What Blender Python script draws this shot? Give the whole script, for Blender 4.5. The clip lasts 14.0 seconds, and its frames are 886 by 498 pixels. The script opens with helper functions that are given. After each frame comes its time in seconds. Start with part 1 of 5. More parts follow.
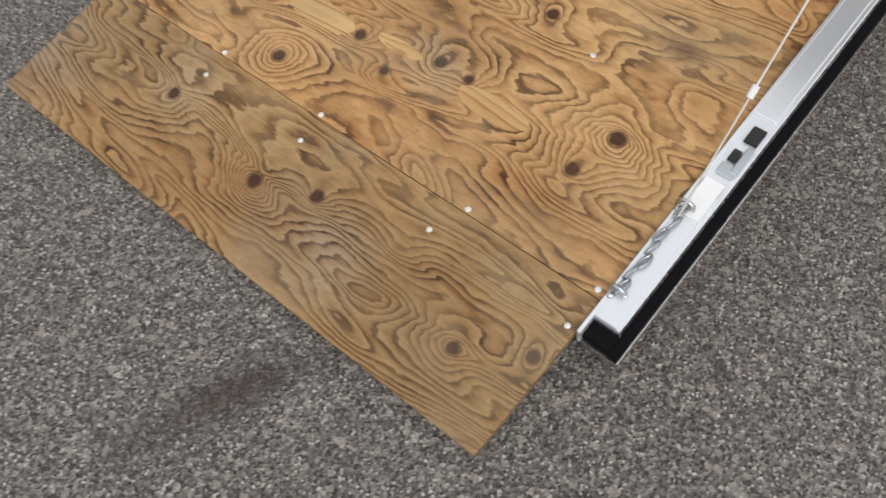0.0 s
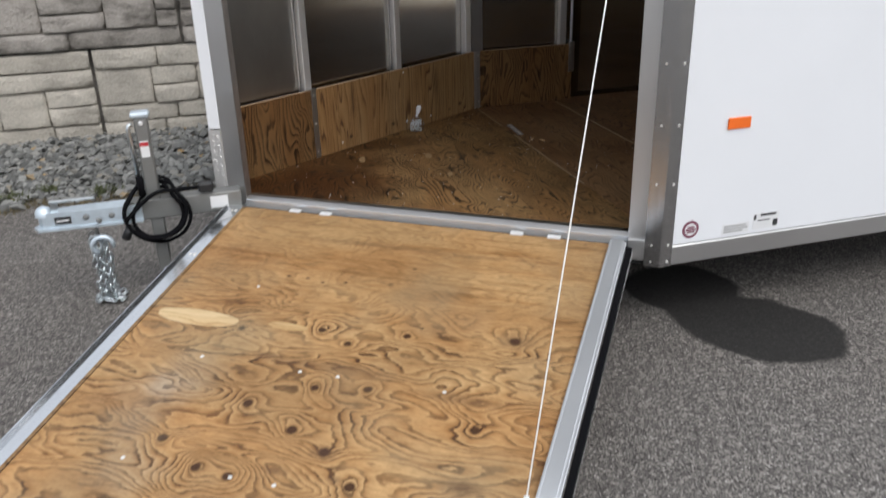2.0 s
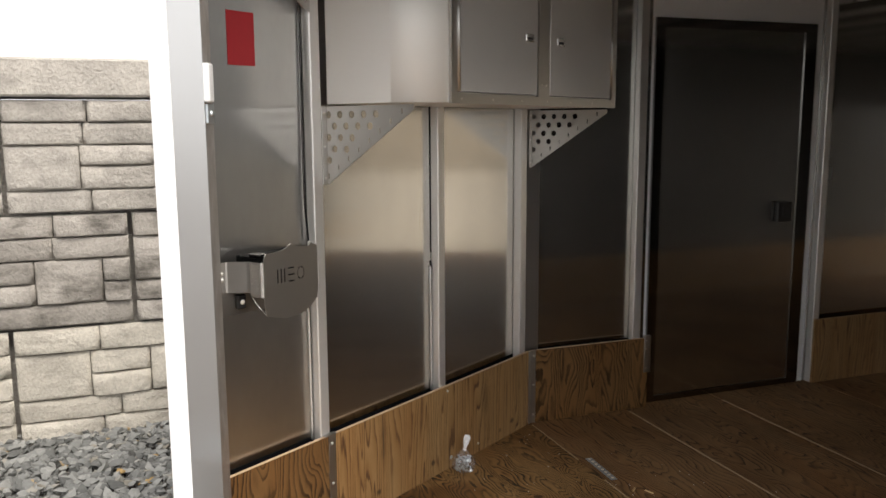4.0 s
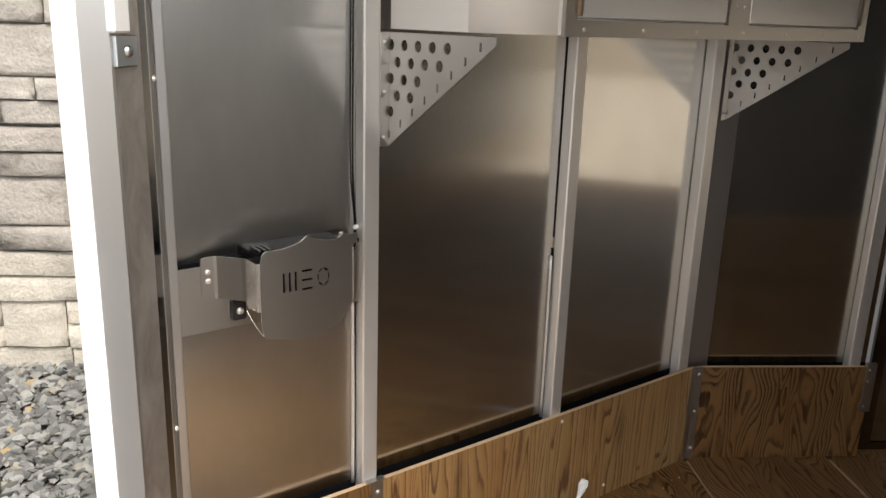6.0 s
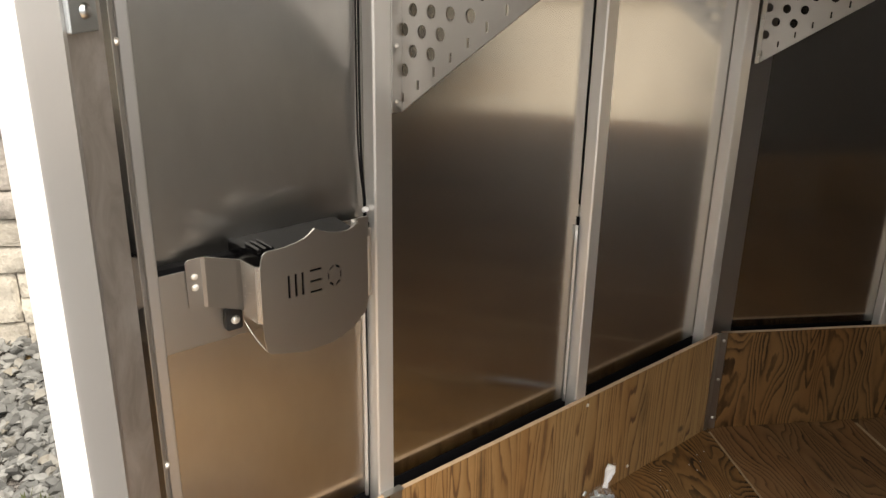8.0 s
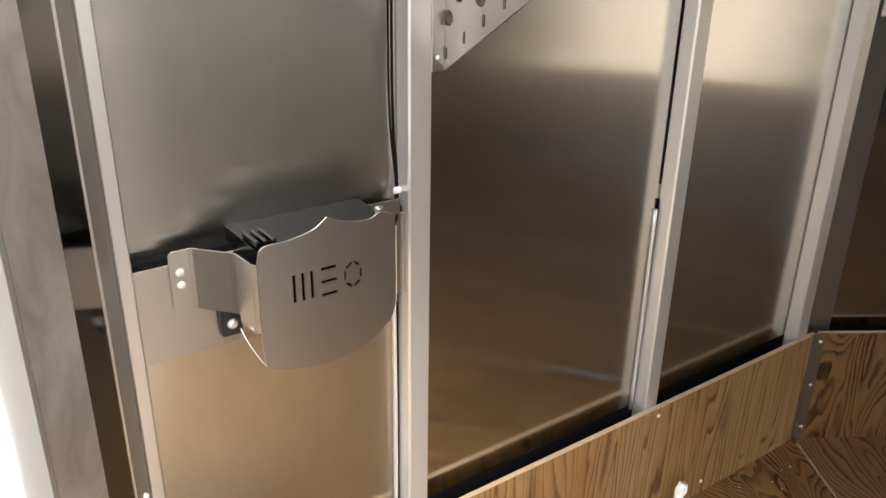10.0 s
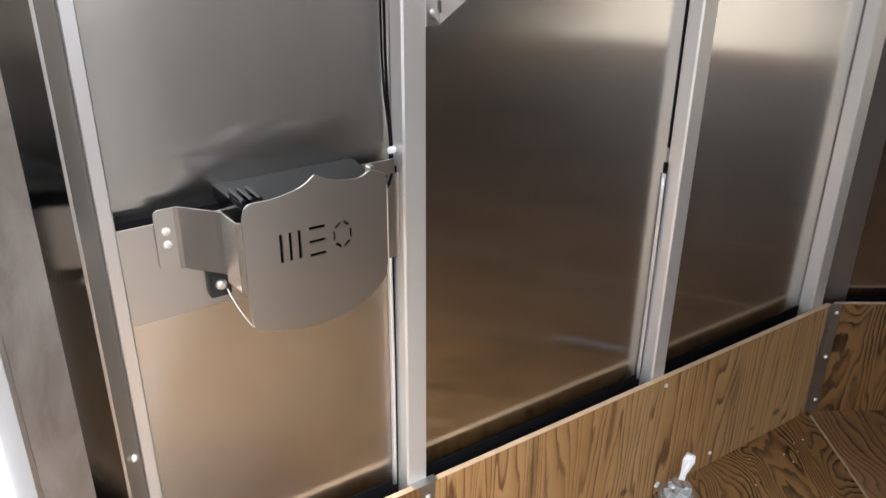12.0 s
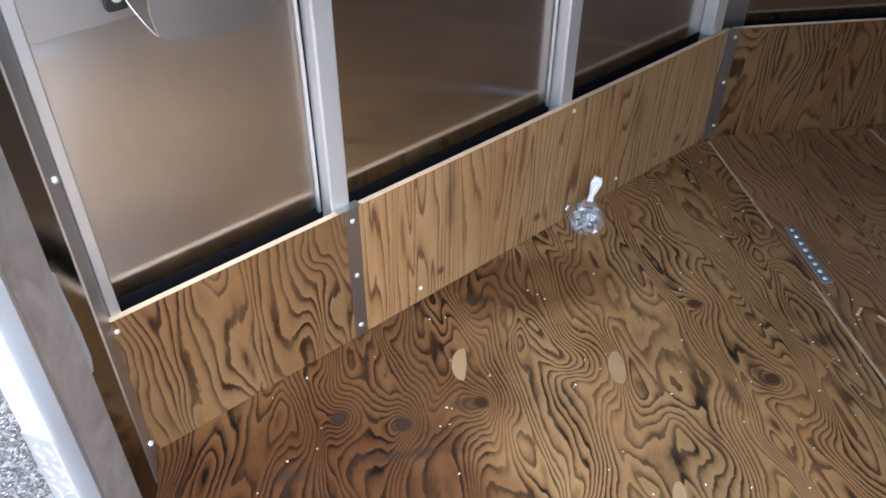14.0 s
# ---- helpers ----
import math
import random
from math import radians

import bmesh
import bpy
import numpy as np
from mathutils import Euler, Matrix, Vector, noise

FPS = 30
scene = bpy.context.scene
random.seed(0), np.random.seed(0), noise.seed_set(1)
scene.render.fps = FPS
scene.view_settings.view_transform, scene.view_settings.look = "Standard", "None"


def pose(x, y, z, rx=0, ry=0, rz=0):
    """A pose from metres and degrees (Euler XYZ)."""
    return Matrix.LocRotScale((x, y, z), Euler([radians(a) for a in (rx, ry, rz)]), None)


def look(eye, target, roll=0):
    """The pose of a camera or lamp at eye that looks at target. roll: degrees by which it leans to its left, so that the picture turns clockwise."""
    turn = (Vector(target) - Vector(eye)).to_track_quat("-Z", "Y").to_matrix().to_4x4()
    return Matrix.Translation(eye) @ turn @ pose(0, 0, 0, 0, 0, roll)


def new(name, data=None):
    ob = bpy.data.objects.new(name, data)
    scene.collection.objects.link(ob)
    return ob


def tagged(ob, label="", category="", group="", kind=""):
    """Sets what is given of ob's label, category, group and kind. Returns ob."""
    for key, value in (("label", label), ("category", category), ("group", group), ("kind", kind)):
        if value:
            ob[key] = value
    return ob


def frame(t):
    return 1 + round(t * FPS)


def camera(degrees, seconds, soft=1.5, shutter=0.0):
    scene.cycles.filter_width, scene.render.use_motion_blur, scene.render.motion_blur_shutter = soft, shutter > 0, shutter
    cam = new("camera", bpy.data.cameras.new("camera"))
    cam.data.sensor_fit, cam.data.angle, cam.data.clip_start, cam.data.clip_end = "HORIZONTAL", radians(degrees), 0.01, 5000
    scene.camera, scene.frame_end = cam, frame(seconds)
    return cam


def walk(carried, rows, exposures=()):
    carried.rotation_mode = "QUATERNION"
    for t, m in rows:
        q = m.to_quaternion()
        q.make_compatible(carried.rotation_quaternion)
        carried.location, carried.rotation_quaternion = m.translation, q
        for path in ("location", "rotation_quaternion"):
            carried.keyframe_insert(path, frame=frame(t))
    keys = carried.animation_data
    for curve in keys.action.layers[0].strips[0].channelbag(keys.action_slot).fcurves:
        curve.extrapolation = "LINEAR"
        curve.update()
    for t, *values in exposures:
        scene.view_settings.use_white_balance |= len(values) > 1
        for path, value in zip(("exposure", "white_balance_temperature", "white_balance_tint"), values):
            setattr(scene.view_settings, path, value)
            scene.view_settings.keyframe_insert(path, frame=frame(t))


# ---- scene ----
cam = camera(57.1, 14.0, shutter=0.25)
PATH = [
    (0, (-0.025, -0.142, 1.324), (0.416, 0.867, -0.346), -3.6),
    (0.5, (-0.271, -0.274, 1.362), (0.327, 0.908, -0.136), -3.5),
    (1, (-0.355, -0.354, 1.43), (0.552, 0.867, 0.131), -1.7),
    (1.5, (-0.36, -0.383, 1.491), (0.85, 0.84, 0.472), -1.2),
    (2, (-0.298, -0.295, 1.513), (1.069, 0.928, 0.715), -1.6),
    (2.5, (-0.12, -0.062, 1.554), (1.377, 1.133, 0.979), -1.3),
    (3, (-0.006, 0.281, 1.589), (1.602, 1.42, 1.245), -1.4),
    (3.2, (0.046, 0.423, 1.614), (1.671, 1.557, 1.342), -1.6),
    (5.3, (1.133, 1.22, 1.734), (2.409, 2.689, 1.271), 2.6),
    (5.5, (1.204, 1.206, 1.757), (2.417, 2.718, 1.263), 2.7),
    (6, (1.224, 1.233, 1.746), (2.384, 2.77, 1.203), 1.8),
    (6.5, (1.223, 1.481, 1.717), (2.419, 2.977, 1.14), 1.1),
    (7, (1.226, 1.587, 1.75), (2.478, 3.024, 1.144), 0.7),
    (7.5, (1.258, 1.57, 1.753), (2.504, 2.993, 1.102), 0.8),
    (8, (1.294, 1.538, 1.757), (2.507, 2.969, 1.063), 1.0),
    (8.2, (1.297, 1.535, 1.754), (2.497, 2.976, 1.058), 0.8),
    (10.3, (1.537, 1.743, 1.694), (2.552, 3.261, 0.879), 0.6),
    (10.5, (1.56, 1.738, 1.683), (2.548, 3.269, 0.858), 0.3),
    (11, (1.567, 1.734, 1.686), (2.551, 3.249, 0.827), 0.3),
    (11.5, (1.551, 1.726, 1.683), (2.545, 3.24, 0.835), 0.5),
    (12, (1.535, 1.724, 1.685), (2.537, 3.229, 0.83), 0.5),
    (12.5, (1.47, 1.697, 1.66), (2.478, 3.128, 0.693), 0.1),
    (13, (1.433, 1.677, 1.593), (2.407, 2.946, 0.393), -0.1),
    (13.5, (1.448, 1.666, 1.587), (2.415, 2.873, 0.319), -0.2),
    (14, (1.483, 1.646, 1.592), (2.487, 2.818, 0.32), 0.2),
]
EXPOSURES = [(0, -0.02, 6600, 10), (0.5, 0.15, 6600, 10), (1.0, 0.2, 6600, 10), (2.0, 0.15, 6300, 10), (2.5, 0.4, 6500, 10), (3.2, 0.72, 6900, 10), (5.3, 1.08, 6900, 10), (6.0, 1.17, 6900, 10), (6.6, 1.06, 6950, 10), (7.4, 1.16, 7200, 10), (8.2, 1.36, 7400, 10), (10.3, 1.92, 6800, 10), (11.0, 2.02, 6400, 10), (11.5, 1.98, 6100, 10), (12.5, 1.60, 6300, 10), (13.1, 1.40, 6000, 10), (13.5, 1.42, 5700, 10), (14, 1.85, 5300, 10)]
walk(cam, [(t, look(eye, target, roll)) for t, eye, target, roll in PATH], EXPOSURES)

# ---- world, sun, exposure ----
SUN_EL, SUN_ROT = radians(52), radians(195)
world = bpy.data.worlds.new("sky")
scene.world = world
world.use_nodes = True
wn = world.node_tree
sky = wn.nodes.new("ShaderNodeTexSky")
sky.sky_type, sky.sun_disc = "NISHITA", False
sky.sun_elevation, sky.sun_rotation = SUN_EL, SUN_ROT
sky.air_density, sky.dust_density, sky.ozone_density = 1.0, 4.0, 1.0
hazy = wn.nodes.new("ShaderNodeHueSaturation")
hazy.inputs["Saturation"].default_value = 0.3
wn.links.new(sky.outputs[0], hazy.inputs["Color"])
cloud = wn.nodes.new("ShaderNodeMix")
cloud.data_type = "RGBA"
cloud.inputs[0].default_value = 0.7
cloud.inputs[7].default_value = (6.8, 7.0, 7.4, 1)      # thin even cloud
wn.links.new(hazy.outputs[0], cloud.inputs[6])
wn.links.new(cloud.outputs[2], wn.nodes["Background"].inputs[0])
wn.nodes["Background"].inputs[1].default_value = 0.15
sun = new("sun", bpy.data.lights.new("sun", "SUN"))
sun.data.energy, sun.data.angle, sun.data.color = 1.2, radians(30), (1.0, 0.97, 0.92)
sun.matrix_world = look((math.sin(SUN_ROT) * math.cos(SUN_EL), math.cos(SUN_ROT) * math.cos(SUN_EL), math.sin(SUN_EL)), (0, 0, 0))

# ---- plan ----
U, D = Vector((0.385, -0.923, 0)), Vector((-0.923, -0.385, 0))      # along the doorway, and out of it
A, N = Vector((0.843, -0.537, 0)), Vector((0.537, 0.843, 0))        # along the trailer, and across it
PL = Vector((1.535, 2.44, 0))                                      # doorway's corner by the nose
WIDE = 1.565
PR = PL + U * WIDE
C1 = PR + U * 0.13                                                 # outer corner of the body
ZF, ZK, ZC = 0.362, 0.690, 2.27                                    # floor, top of the kick board, ceiling
VY = 2.675                                                         # face of the kick board on the nose wall
FK = Vector((3.351, VY, 0))                                        # inner corner of the two far walls
LONG = 4.85


def basis(o, x, z=(0, 0, 1)):
    """A matrix with its origin at o, x along x and z along z."""
    x, z = Vector(x).normalized(), Vector(z).normalized()
    y = z.cross(x).normalized()
    z = x.cross(y)
    return Matrix(((x.x, y.x, z.x, o[0]), (x.y, y.y, z.y, o[1]), (x.z, y.z, z.z, o[2]), (0, 0, 0, 1)))


DOOR = basis(PL, U)            # x along the doorway, y into the trailer
FAR = basis(FK, A)             # x along the far side wall, y outwards
NEAR = basis(C1, A)            # x along the near side wall, y into the trailer
SLOPE = 0.147
RAMP = basis(PL + Vector((0, 0, 0.354)), U, Vector((0, 0, 1)) + D * SLOPE)   # x across, -y down the ramp

# ---- mesh helpers ----


def box(bm, x0, x1, y0, y1, z0, z1, bev=0.0, m=None):
    vs = [bm.verts.new((x, y, z)) for z in (z0, z1) for y in (y0, y1) for x in (x0, x1)]
    fs = [bm.faces.new([vs[i] for i in f]) for f in ((0, 2, 3, 1), (4, 5, 7, 6), (0, 1, 5, 4), (2, 6, 7, 3), (0, 4, 6, 2), (1, 3, 7, 5))]
    if bev:
        es = list({e for f in fs for e in f.edges})
        vs = list({v for f in bmesh.ops.bevel(bm, geom=es, offset=bev, segments=1, affect="EDGES")["faces"] for v in f.verts} | {v for v in vs if v.is_valid})
    if m:
        bmesh.ops.transform(bm, matrix=m, verts=vs)
    return bm


def prism(bm, pts, z0, z1, m=None):
    """A polygon in x and y, drawn up from z0 to z1."""
    lo, hi = [bm.verts.new((p[0], p[1], z0)) for p in pts], [bm.verts.new((p[0], p[1], z1)) for p in pts]
    n = len(pts)
    bm.faces.new(lo[::-1]), bm.faces.new(hi)
    for i in range(n):
        bm.faces.new((lo[i], lo[(i + 1) % n], hi[(i + 1) % n], hi[i]))
    if m:
        bmesh.ops.transform(bm, matrix=m, verts=lo + hi)
    bmesh.ops.recalc_face_normals(bm, faces=bm.faces)
    return bm


def tube(bm, pts, r, n=8, closed=False):
    """A round bar along points; r: one radius or one for each point."""
    pts = [Vector(p) for p in pts]
    rings, side = [], None
    for i, p in enumerate(pts):
        a = pts[i - 1] if i or closed else p
        b = pts[(i + 1) % len(pts)] if i + 1 < len(pts) or closed else p
        t = (b - a).normalized()
        if side is None:
            side = t.orthogonal().normalized()
        side = (side - t * side.dot(t)).normalized()
        up = t.cross(side)
        ri = r[i] if isinstance(r, (list, tuple)) else r
        rings.append([bm.verts.new(p + ri * (math.cos(2 * math.pi * k / n) * side + math.sin(2 * math.pi * k / n) * up)) for k in range(n)])
    for i in range(len(rings) - (0 if closed else 1)):
        a, b = rings[i], rings[(i + 1) % len(rings)]
        for k in range(n):
            bm.faces.new((a[k], a[(k + 1) % n], b[(k + 1) % n], b[k]))
    if not closed:
        bm.faces.new(rings[0][::-1]), bm.faces.new(rings[-1])
    return bm


def dome(bm, c, axis, r, h, n=10):
    """A low round head, as of a screw or rivet, on axis."""
    axis = Vector(axis).normalized()
    s = axis.orthogonal().normalized()
    t = axis.cross(s)
    c = Vector(c)
    rings = [[bm.verts.new(c + axis * (h * k2) + r * k1 * (math.cos(2 * math.pi * k / n) * s + math.sin(2 * math.pi * k / n) * t)) for k in range(n)] for k1, k2 in ((1, 0), (0.85, 0.6), (0.45, 0.95))]
    for a, b in zip(rings, rings[1:]):
        for k in range(n):
            bm.faces.new((a[k], a[(k + 1) % n], b[(k + 1) % n], b[k]))
    bm.faces.new(rings[-1])
    return bm


def part(name, bm, material, parent=None, label="", m=None, smooth=False):
    """Links bm as one mesh object, under a thing or part if one is given."""
    mesh = bpy.data.meshes.new(name)
    bm.normal_update()
    bm.to_mesh(mesh)
    bm.free()
    mesh.materials.append(material)
    if smooth:
        for p in mesh.polygons:
            p.use_smooth = True
    ob = new(name, mesh)
    if m:
        ob.matrix_basis = m
    if parent:
        ob.parent = parent
    if label:
        ob["label"] = label
    return ob


def thing(name, label, category, m=None, group="", kind=""):
    ob = new(name)
    ob.empty_display_size = 0.1
    if m:
        ob.matrix_basis = m
    return tagged(ob, label, category, group, kind)


def B():
    return bmesh.new()


# ---- materials ----


class Mat:
    def __init__(self, name, rough=0.5, metal=0.0, colour=(0.5, 0.5, 0.5)):
        self.m = bpy.data.materials.new(name)
        self.m.use_nodes = True
        self.t = self.m.node_tree
        self.b = self.t.nodes["Principled BSDF"]
        self.b.inputs["Roughness"].default_value, self.b.inputs["Metallic"].default_value = rough, metal
        self.b.inputs["Base Color"].default_value = (*colour, 1)
        self.co = self.n("ShaderNodeTexCoord").outputs["Object"]

    def n(self, kind, **ins):
        nd = self.t.nodes.new(kind)
        for k, v in ins.items():
            self.put(nd, k, v)
        return nd

    def put(self, nd, k, v):
        s = nd.inputs[int(k[1:]) if k[0] == "i" and k[1:].isdigit() else k.replace("_", " ")]
        if isinstance(v, bpy.types.NodeSocket):
            self.t.links.new(v, s)
        else:
            s.default_value = v

    def math(self, op, a, b=0.0, c=0.0):
        nd = self.n("ShaderNodeMath")
        nd.operation = op
        for i, v in enumerate((a, b, c)):
            self.put(nd, "i%d" % i, v)
        return nd.outputs[0]

    def noise(self, scale, detail=2.0, stretch=(1, 1, 1), rough=0.5, shift=(0, 0, 0), distort=0.0, co=None):
        mp = self.n("ShaderNodeMapping", Vector=co or self.co, Scale=stretch, Location=shift)
        return self.n("ShaderNodeTexNoise", Vector=mp.outputs[0], Scale=scale, Detail=detail, Roughness=rough, Distortion=distort).outputs["Fac"]

    def ramp(self, fac, *stops):
        nd = self.n("ShaderNodeValToRGB", Fac=fac)
        el = nd.color_ramp.elements
        while len(el) < len(stops):
            el.new(0.5)
        for e, (p, c) in zip(el, stops):
            e.position, e.color = p, (*((c, c, c) if isinstance(c, (int, float)) else c), 1)
        return nd.outputs["Color"]

    def mix(self, fac, a, b, kind="MIX"):
        nd = self.n("ShaderNodeMix")
        nd.data_type, nd.blend_type = "RGBA", kind
        for i, v in ((0, fac), (6, a), (7, b)):
            self.put(nd, "i%d" % i, v if isinstance(v, (bpy.types.NodeSocket, int, float)) else (*v, 1))
        return nd.outputs[2]

    def bump(self, h, strength=0.3, dist=0.002):
        self.put(self.b, "Normal", self.n("ShaderNodeBump", Height=h, Strength=strength, Distance=dist).outputs[0])
        return self

    def colour(self, c):
        self.put(self.b, "Base Color", c)
        return self

    def roughness(self, lo, hi, fac):
        self.put(self.b, "Roughness", self.n("ShaderNodeMapRange", Value=fac, To_Min=lo, To_Max=hi).outputs[0])
        return self


def aluminium(name, rough, base, stretch=(60, 60, 1), spread=0.08, tint=(1.0, 0.98, 0.95), dents=0.0, metal=1.0, relief=0.06, reflected=0.0):
    m = Mat(name, rough, metal)
    grain = m.noise(6, 3, stretch)
    cloud = m.noise(2.2, 3)
    m.colour(m.mix(cloud, [base * 0.88 * c for c in tint], [base * 1.08 * c for c in tint]))
    # Bands of lighter and darker colour stand for reflected surroundings.
    if reflected:
        m.colour(m.mix(reflected, m.b.inputs["Base Color"].links[0].from_socket, m.ramp(m.noise(3, 2, stretch), (0.3, 0.55), (0.7, 1.0)), "MULTIPLY"))
    m.roughness(rough - spread, rough + spread, m.math("ADD", m.math("MULTIPLY", grain, 0.5), m.math("MULTIPLY", cloud, 0.5)))
    h = m.math("ADD", m.math("MULTIPLY", grain, relief), m.math("MULTIPLY", m.noise(1.6, 1), dents))
    return m.bump(h, 0.25, 0.004).m


def plywood(name, light, mid, dark, along, across, rings, knots=(), shift=(0, 0, 0), rough=0.55, stain=0.35, axes="xyz", wander=0.0, grey=0.0, flow=0.0, fade=None, worn=(), smudge=(), kz=0.0, stain_tone=(0.030, 0.018, 0.011), tint=(), bold=False, weather=0.0):
    """Rotary-cut softwood plywood: contour lines of a slow field, with rings round the knots. axes: grain axis first."""
    m = Mat(name, rough)
    m.b.inputs["Specular IOR Level"].default_value = 0.2
    here = m.co
    if wander:
        off = m.n("ShaderNodeVectorMath", i0=m.co, i1=m.math("MULTIPLY", m.n("ShaderNodeObjectInfo").outputs["Random"], wander))
        m.co = off.outputs[0]
    st = {axes[0]: along, axes[1]: across, axes[2]: across}
    st = tuple(st[a] for a in "xyz")
    f = m.noise(1.0, 1.3, st, 0.4, shift, 0.6)
    xyz = m.n("ShaderNodeSeparateXYZ", Vector=m.co)
    if flow:
        f = m.math("ADD", f, m.math("MULTIPLY", xyz.outputs["XYZ".index(axes[1].upper())], flow / rings))
    spot = None
    for kx, ky, r, amp in knots:
        d = m.n("ShaderNodeVectorMath", i0=m.co, i1=(kx, ky, kz))
        d.operation = "DISTANCE"
        q = m.math("DIVIDE", d.outputs["Value"], r)
        f = m.math("ADD", f, m.math("MULTIPLY", m.math("EXPONENT", m.math("MULTIPLY", q, -1.0)), amp))
        s = m.ramp(m.math("DIVIDE", m.math("ADD", d.outputs["Value"], m.math("MULTIPLY", m.noise(60, 2), 0.008)), 2 * (0.016 + 0.12 * (r - 0.04))), (0.42, 1.0), (0.68, 0.0))
        spot = s if spot is None else m.math("MAXIMUM", spot, s)
    fine = m.noise(1.0, 2, tuple(v * k for v, k in zip(st, ((8, 8, 8)))), 0.55, shift)
    g = m.math("FRACT", m.math("ADD", m.math("MULTIPLY", f, rings), m.math("MULTIPLY", fine, 0.55 + 0.45 * weather)))
    if bold:
        band = m.ramp(g, (0.0, light), (0.36, [0.7 * a + 0.3 * b for a, b in zip(light, mid)]), (0.60, mid), (0.73, dark), (0.90, dark), (1.0, light))
    elif weather:        # softened lines whose strength comes and goes
        pale, brown = [0.55 * a + 0.45 * b for a, b in zip(light, mid)], [0.45 * a + 0.55 * b for a, b in zip(dark, mid)]
        band = m.mix(m.ramp(m.noise(9, 3, shift=(6, 3, 2)), (0.36, 0.0), (0.60, 1.0)), m.ramp(g, (0.0, light), (0.34, pale), (0.62, mid), (0.80, brown), (0.90, brown), (1.0, pale)), m.ramp(g, (0.0, light), (0.30, pale), (0.60, mid), (0.74, dark), (0.90, dark), (1.0, light)))
    else:
        band = m.ramp(g, (0.0, light), (0.40, [0.6 * a + 0.4 * b for a, b in zip(light, mid)]), (0.70, mid), (0.81, dark), (0.91, dark), (1.0, light))
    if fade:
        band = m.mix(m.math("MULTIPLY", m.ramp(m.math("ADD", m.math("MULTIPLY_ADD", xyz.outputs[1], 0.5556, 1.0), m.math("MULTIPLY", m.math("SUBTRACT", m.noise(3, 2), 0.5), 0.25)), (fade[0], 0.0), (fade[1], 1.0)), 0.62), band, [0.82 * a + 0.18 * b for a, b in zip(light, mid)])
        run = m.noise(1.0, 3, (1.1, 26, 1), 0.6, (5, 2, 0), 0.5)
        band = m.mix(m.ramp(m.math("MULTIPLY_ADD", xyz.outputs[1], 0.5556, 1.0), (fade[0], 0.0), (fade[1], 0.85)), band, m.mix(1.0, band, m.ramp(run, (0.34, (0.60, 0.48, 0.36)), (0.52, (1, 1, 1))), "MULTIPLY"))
    soft = m.noise(2.3, 3, shift=shift)
    base = m.mix(m.ramp(m.noise(1.0, 2, tuple(v * 2 for v in st), 0.5, (3, 7, 1)), (0.35, 0.0), (0.65, 1.0)), band, m.mix(0.5, band, light))
    base = m.mix(m.math("MULTIPLY", m.ramp(m.noise(1.0, 3, tuple(0.55 * v for v in st), 0.6, (2, 9, 4)), (0.38, 0.0), (0.66, 1.0)), 0.75), base, (0.90, 0.76, 0.63), "MULTIPLY")
    base = m.mix(m.math("MULTIPLY", m.ramp(soft, (0.4, 0.0), (0.75, 1.0)), stain), base, [c * 0.5 for c in mid], "MULTIPLY")
    hair = m.noise(1.0, 4, tuple(v * k for v, k in zip(st, (45, 45, 45))), 0.7)
    base = m.mix(0.35, base, m.ramp(hair, (0.3, 0.55), (0.7, 1.0)), "MULTIPLY")
    if weather:        # dirt in the pores and blotches
        base = m.mix(weather, base, m.ramp(m.noise(24, 5, tuple(0.4 * v for v in st), 0.7, (1, 4, 2)), (0.30, (0.62, 0.58, 0.54)), (0.52, (0.95, 0.95, 0.95)), (0.72, (1.12, 1.12, 1.12))), "MULTIPLY")
    if spot is not None:
        base = m.mix(m.math("MULTIPLY", spot, 0.93), base, (0.040, 0.016, 0.009))
    if grey:
        base = m.mix(m.math("MULTIPLY", m.ramp(m.noise(3.1, 3, shift=(4, 1, 9)), (0.5, 0.0), (0.72, 1.0)), grey), base, m.mix(0.65, base, (0.30, 0.26, 0.17)))
    for wx, wy, wr in worn:        # sun-bleached, greenish grey places
        d = m.n("ShaderNodeVectorMath", i0=m.co, i1=(wx, wy, 0))
        d.operation = "DISTANCE"
        q = m.math("ADD", m.math("DIVIDE", d.outputs["Value"], wr), m.math("MULTIPLY", m.math("SUBTRACT", m.noise(7, 3), 0.5), 1.4))
        base = m.mix(m.math("MULTIPLY", m.ramp(q, (0.35, 1.0), (1.0, 0.0)), 0.45 + 0.4 * weather), base, m.mix(1.0, base, (1.02, 1.14, 1.42), "MULTIPLY") if weather else m.mix(0.45, base, (0.42, 0.37, 0.235)))
    for p, size, tone in tint:        # wide soaked stains
        d = m.n("ShaderNodeVectorMath", i0=here, i1=[-v for v in p])
        q = m.n("ShaderNodeMapping", Vector=d.outputs[0], Scale=[1.0 / v for v in size])
        q = m.n("ShaderNodeVectorMath", i0=q.outputs[0])
        q.operation = "LENGTH"
        q = m.math("ADD", q.outputs["Value"], m.math("MULTIPLY", m.math("SUBTRACT", m.noise(5, 3, co=here), 0.5), 0.8))
        base = m.mix(m.ramp(q, (0.55, 1.0), (1.05, 0.0)), base, tone, "MULTIPLY")
    for p, size, strength in smudge:        # dark knots and stains
        d = m.n("ShaderNodeVectorMath", i0=here, i1=[-v for v in p])
        s = m.n("ShaderNodeMapping", Vector=d.outputs[0], Scale=[1.0 / v for v in size])
        s = m.n("ShaderNodeVectorMath", i0=s.outputs[0])
        s.operation = "LENGTH"
        q = m.math("ADD", s.outputs["Value"], m.math("MULTIPLY", m.math("SUBTRACT", m.noise(35, 3, co=here), 0.5), 0.9))
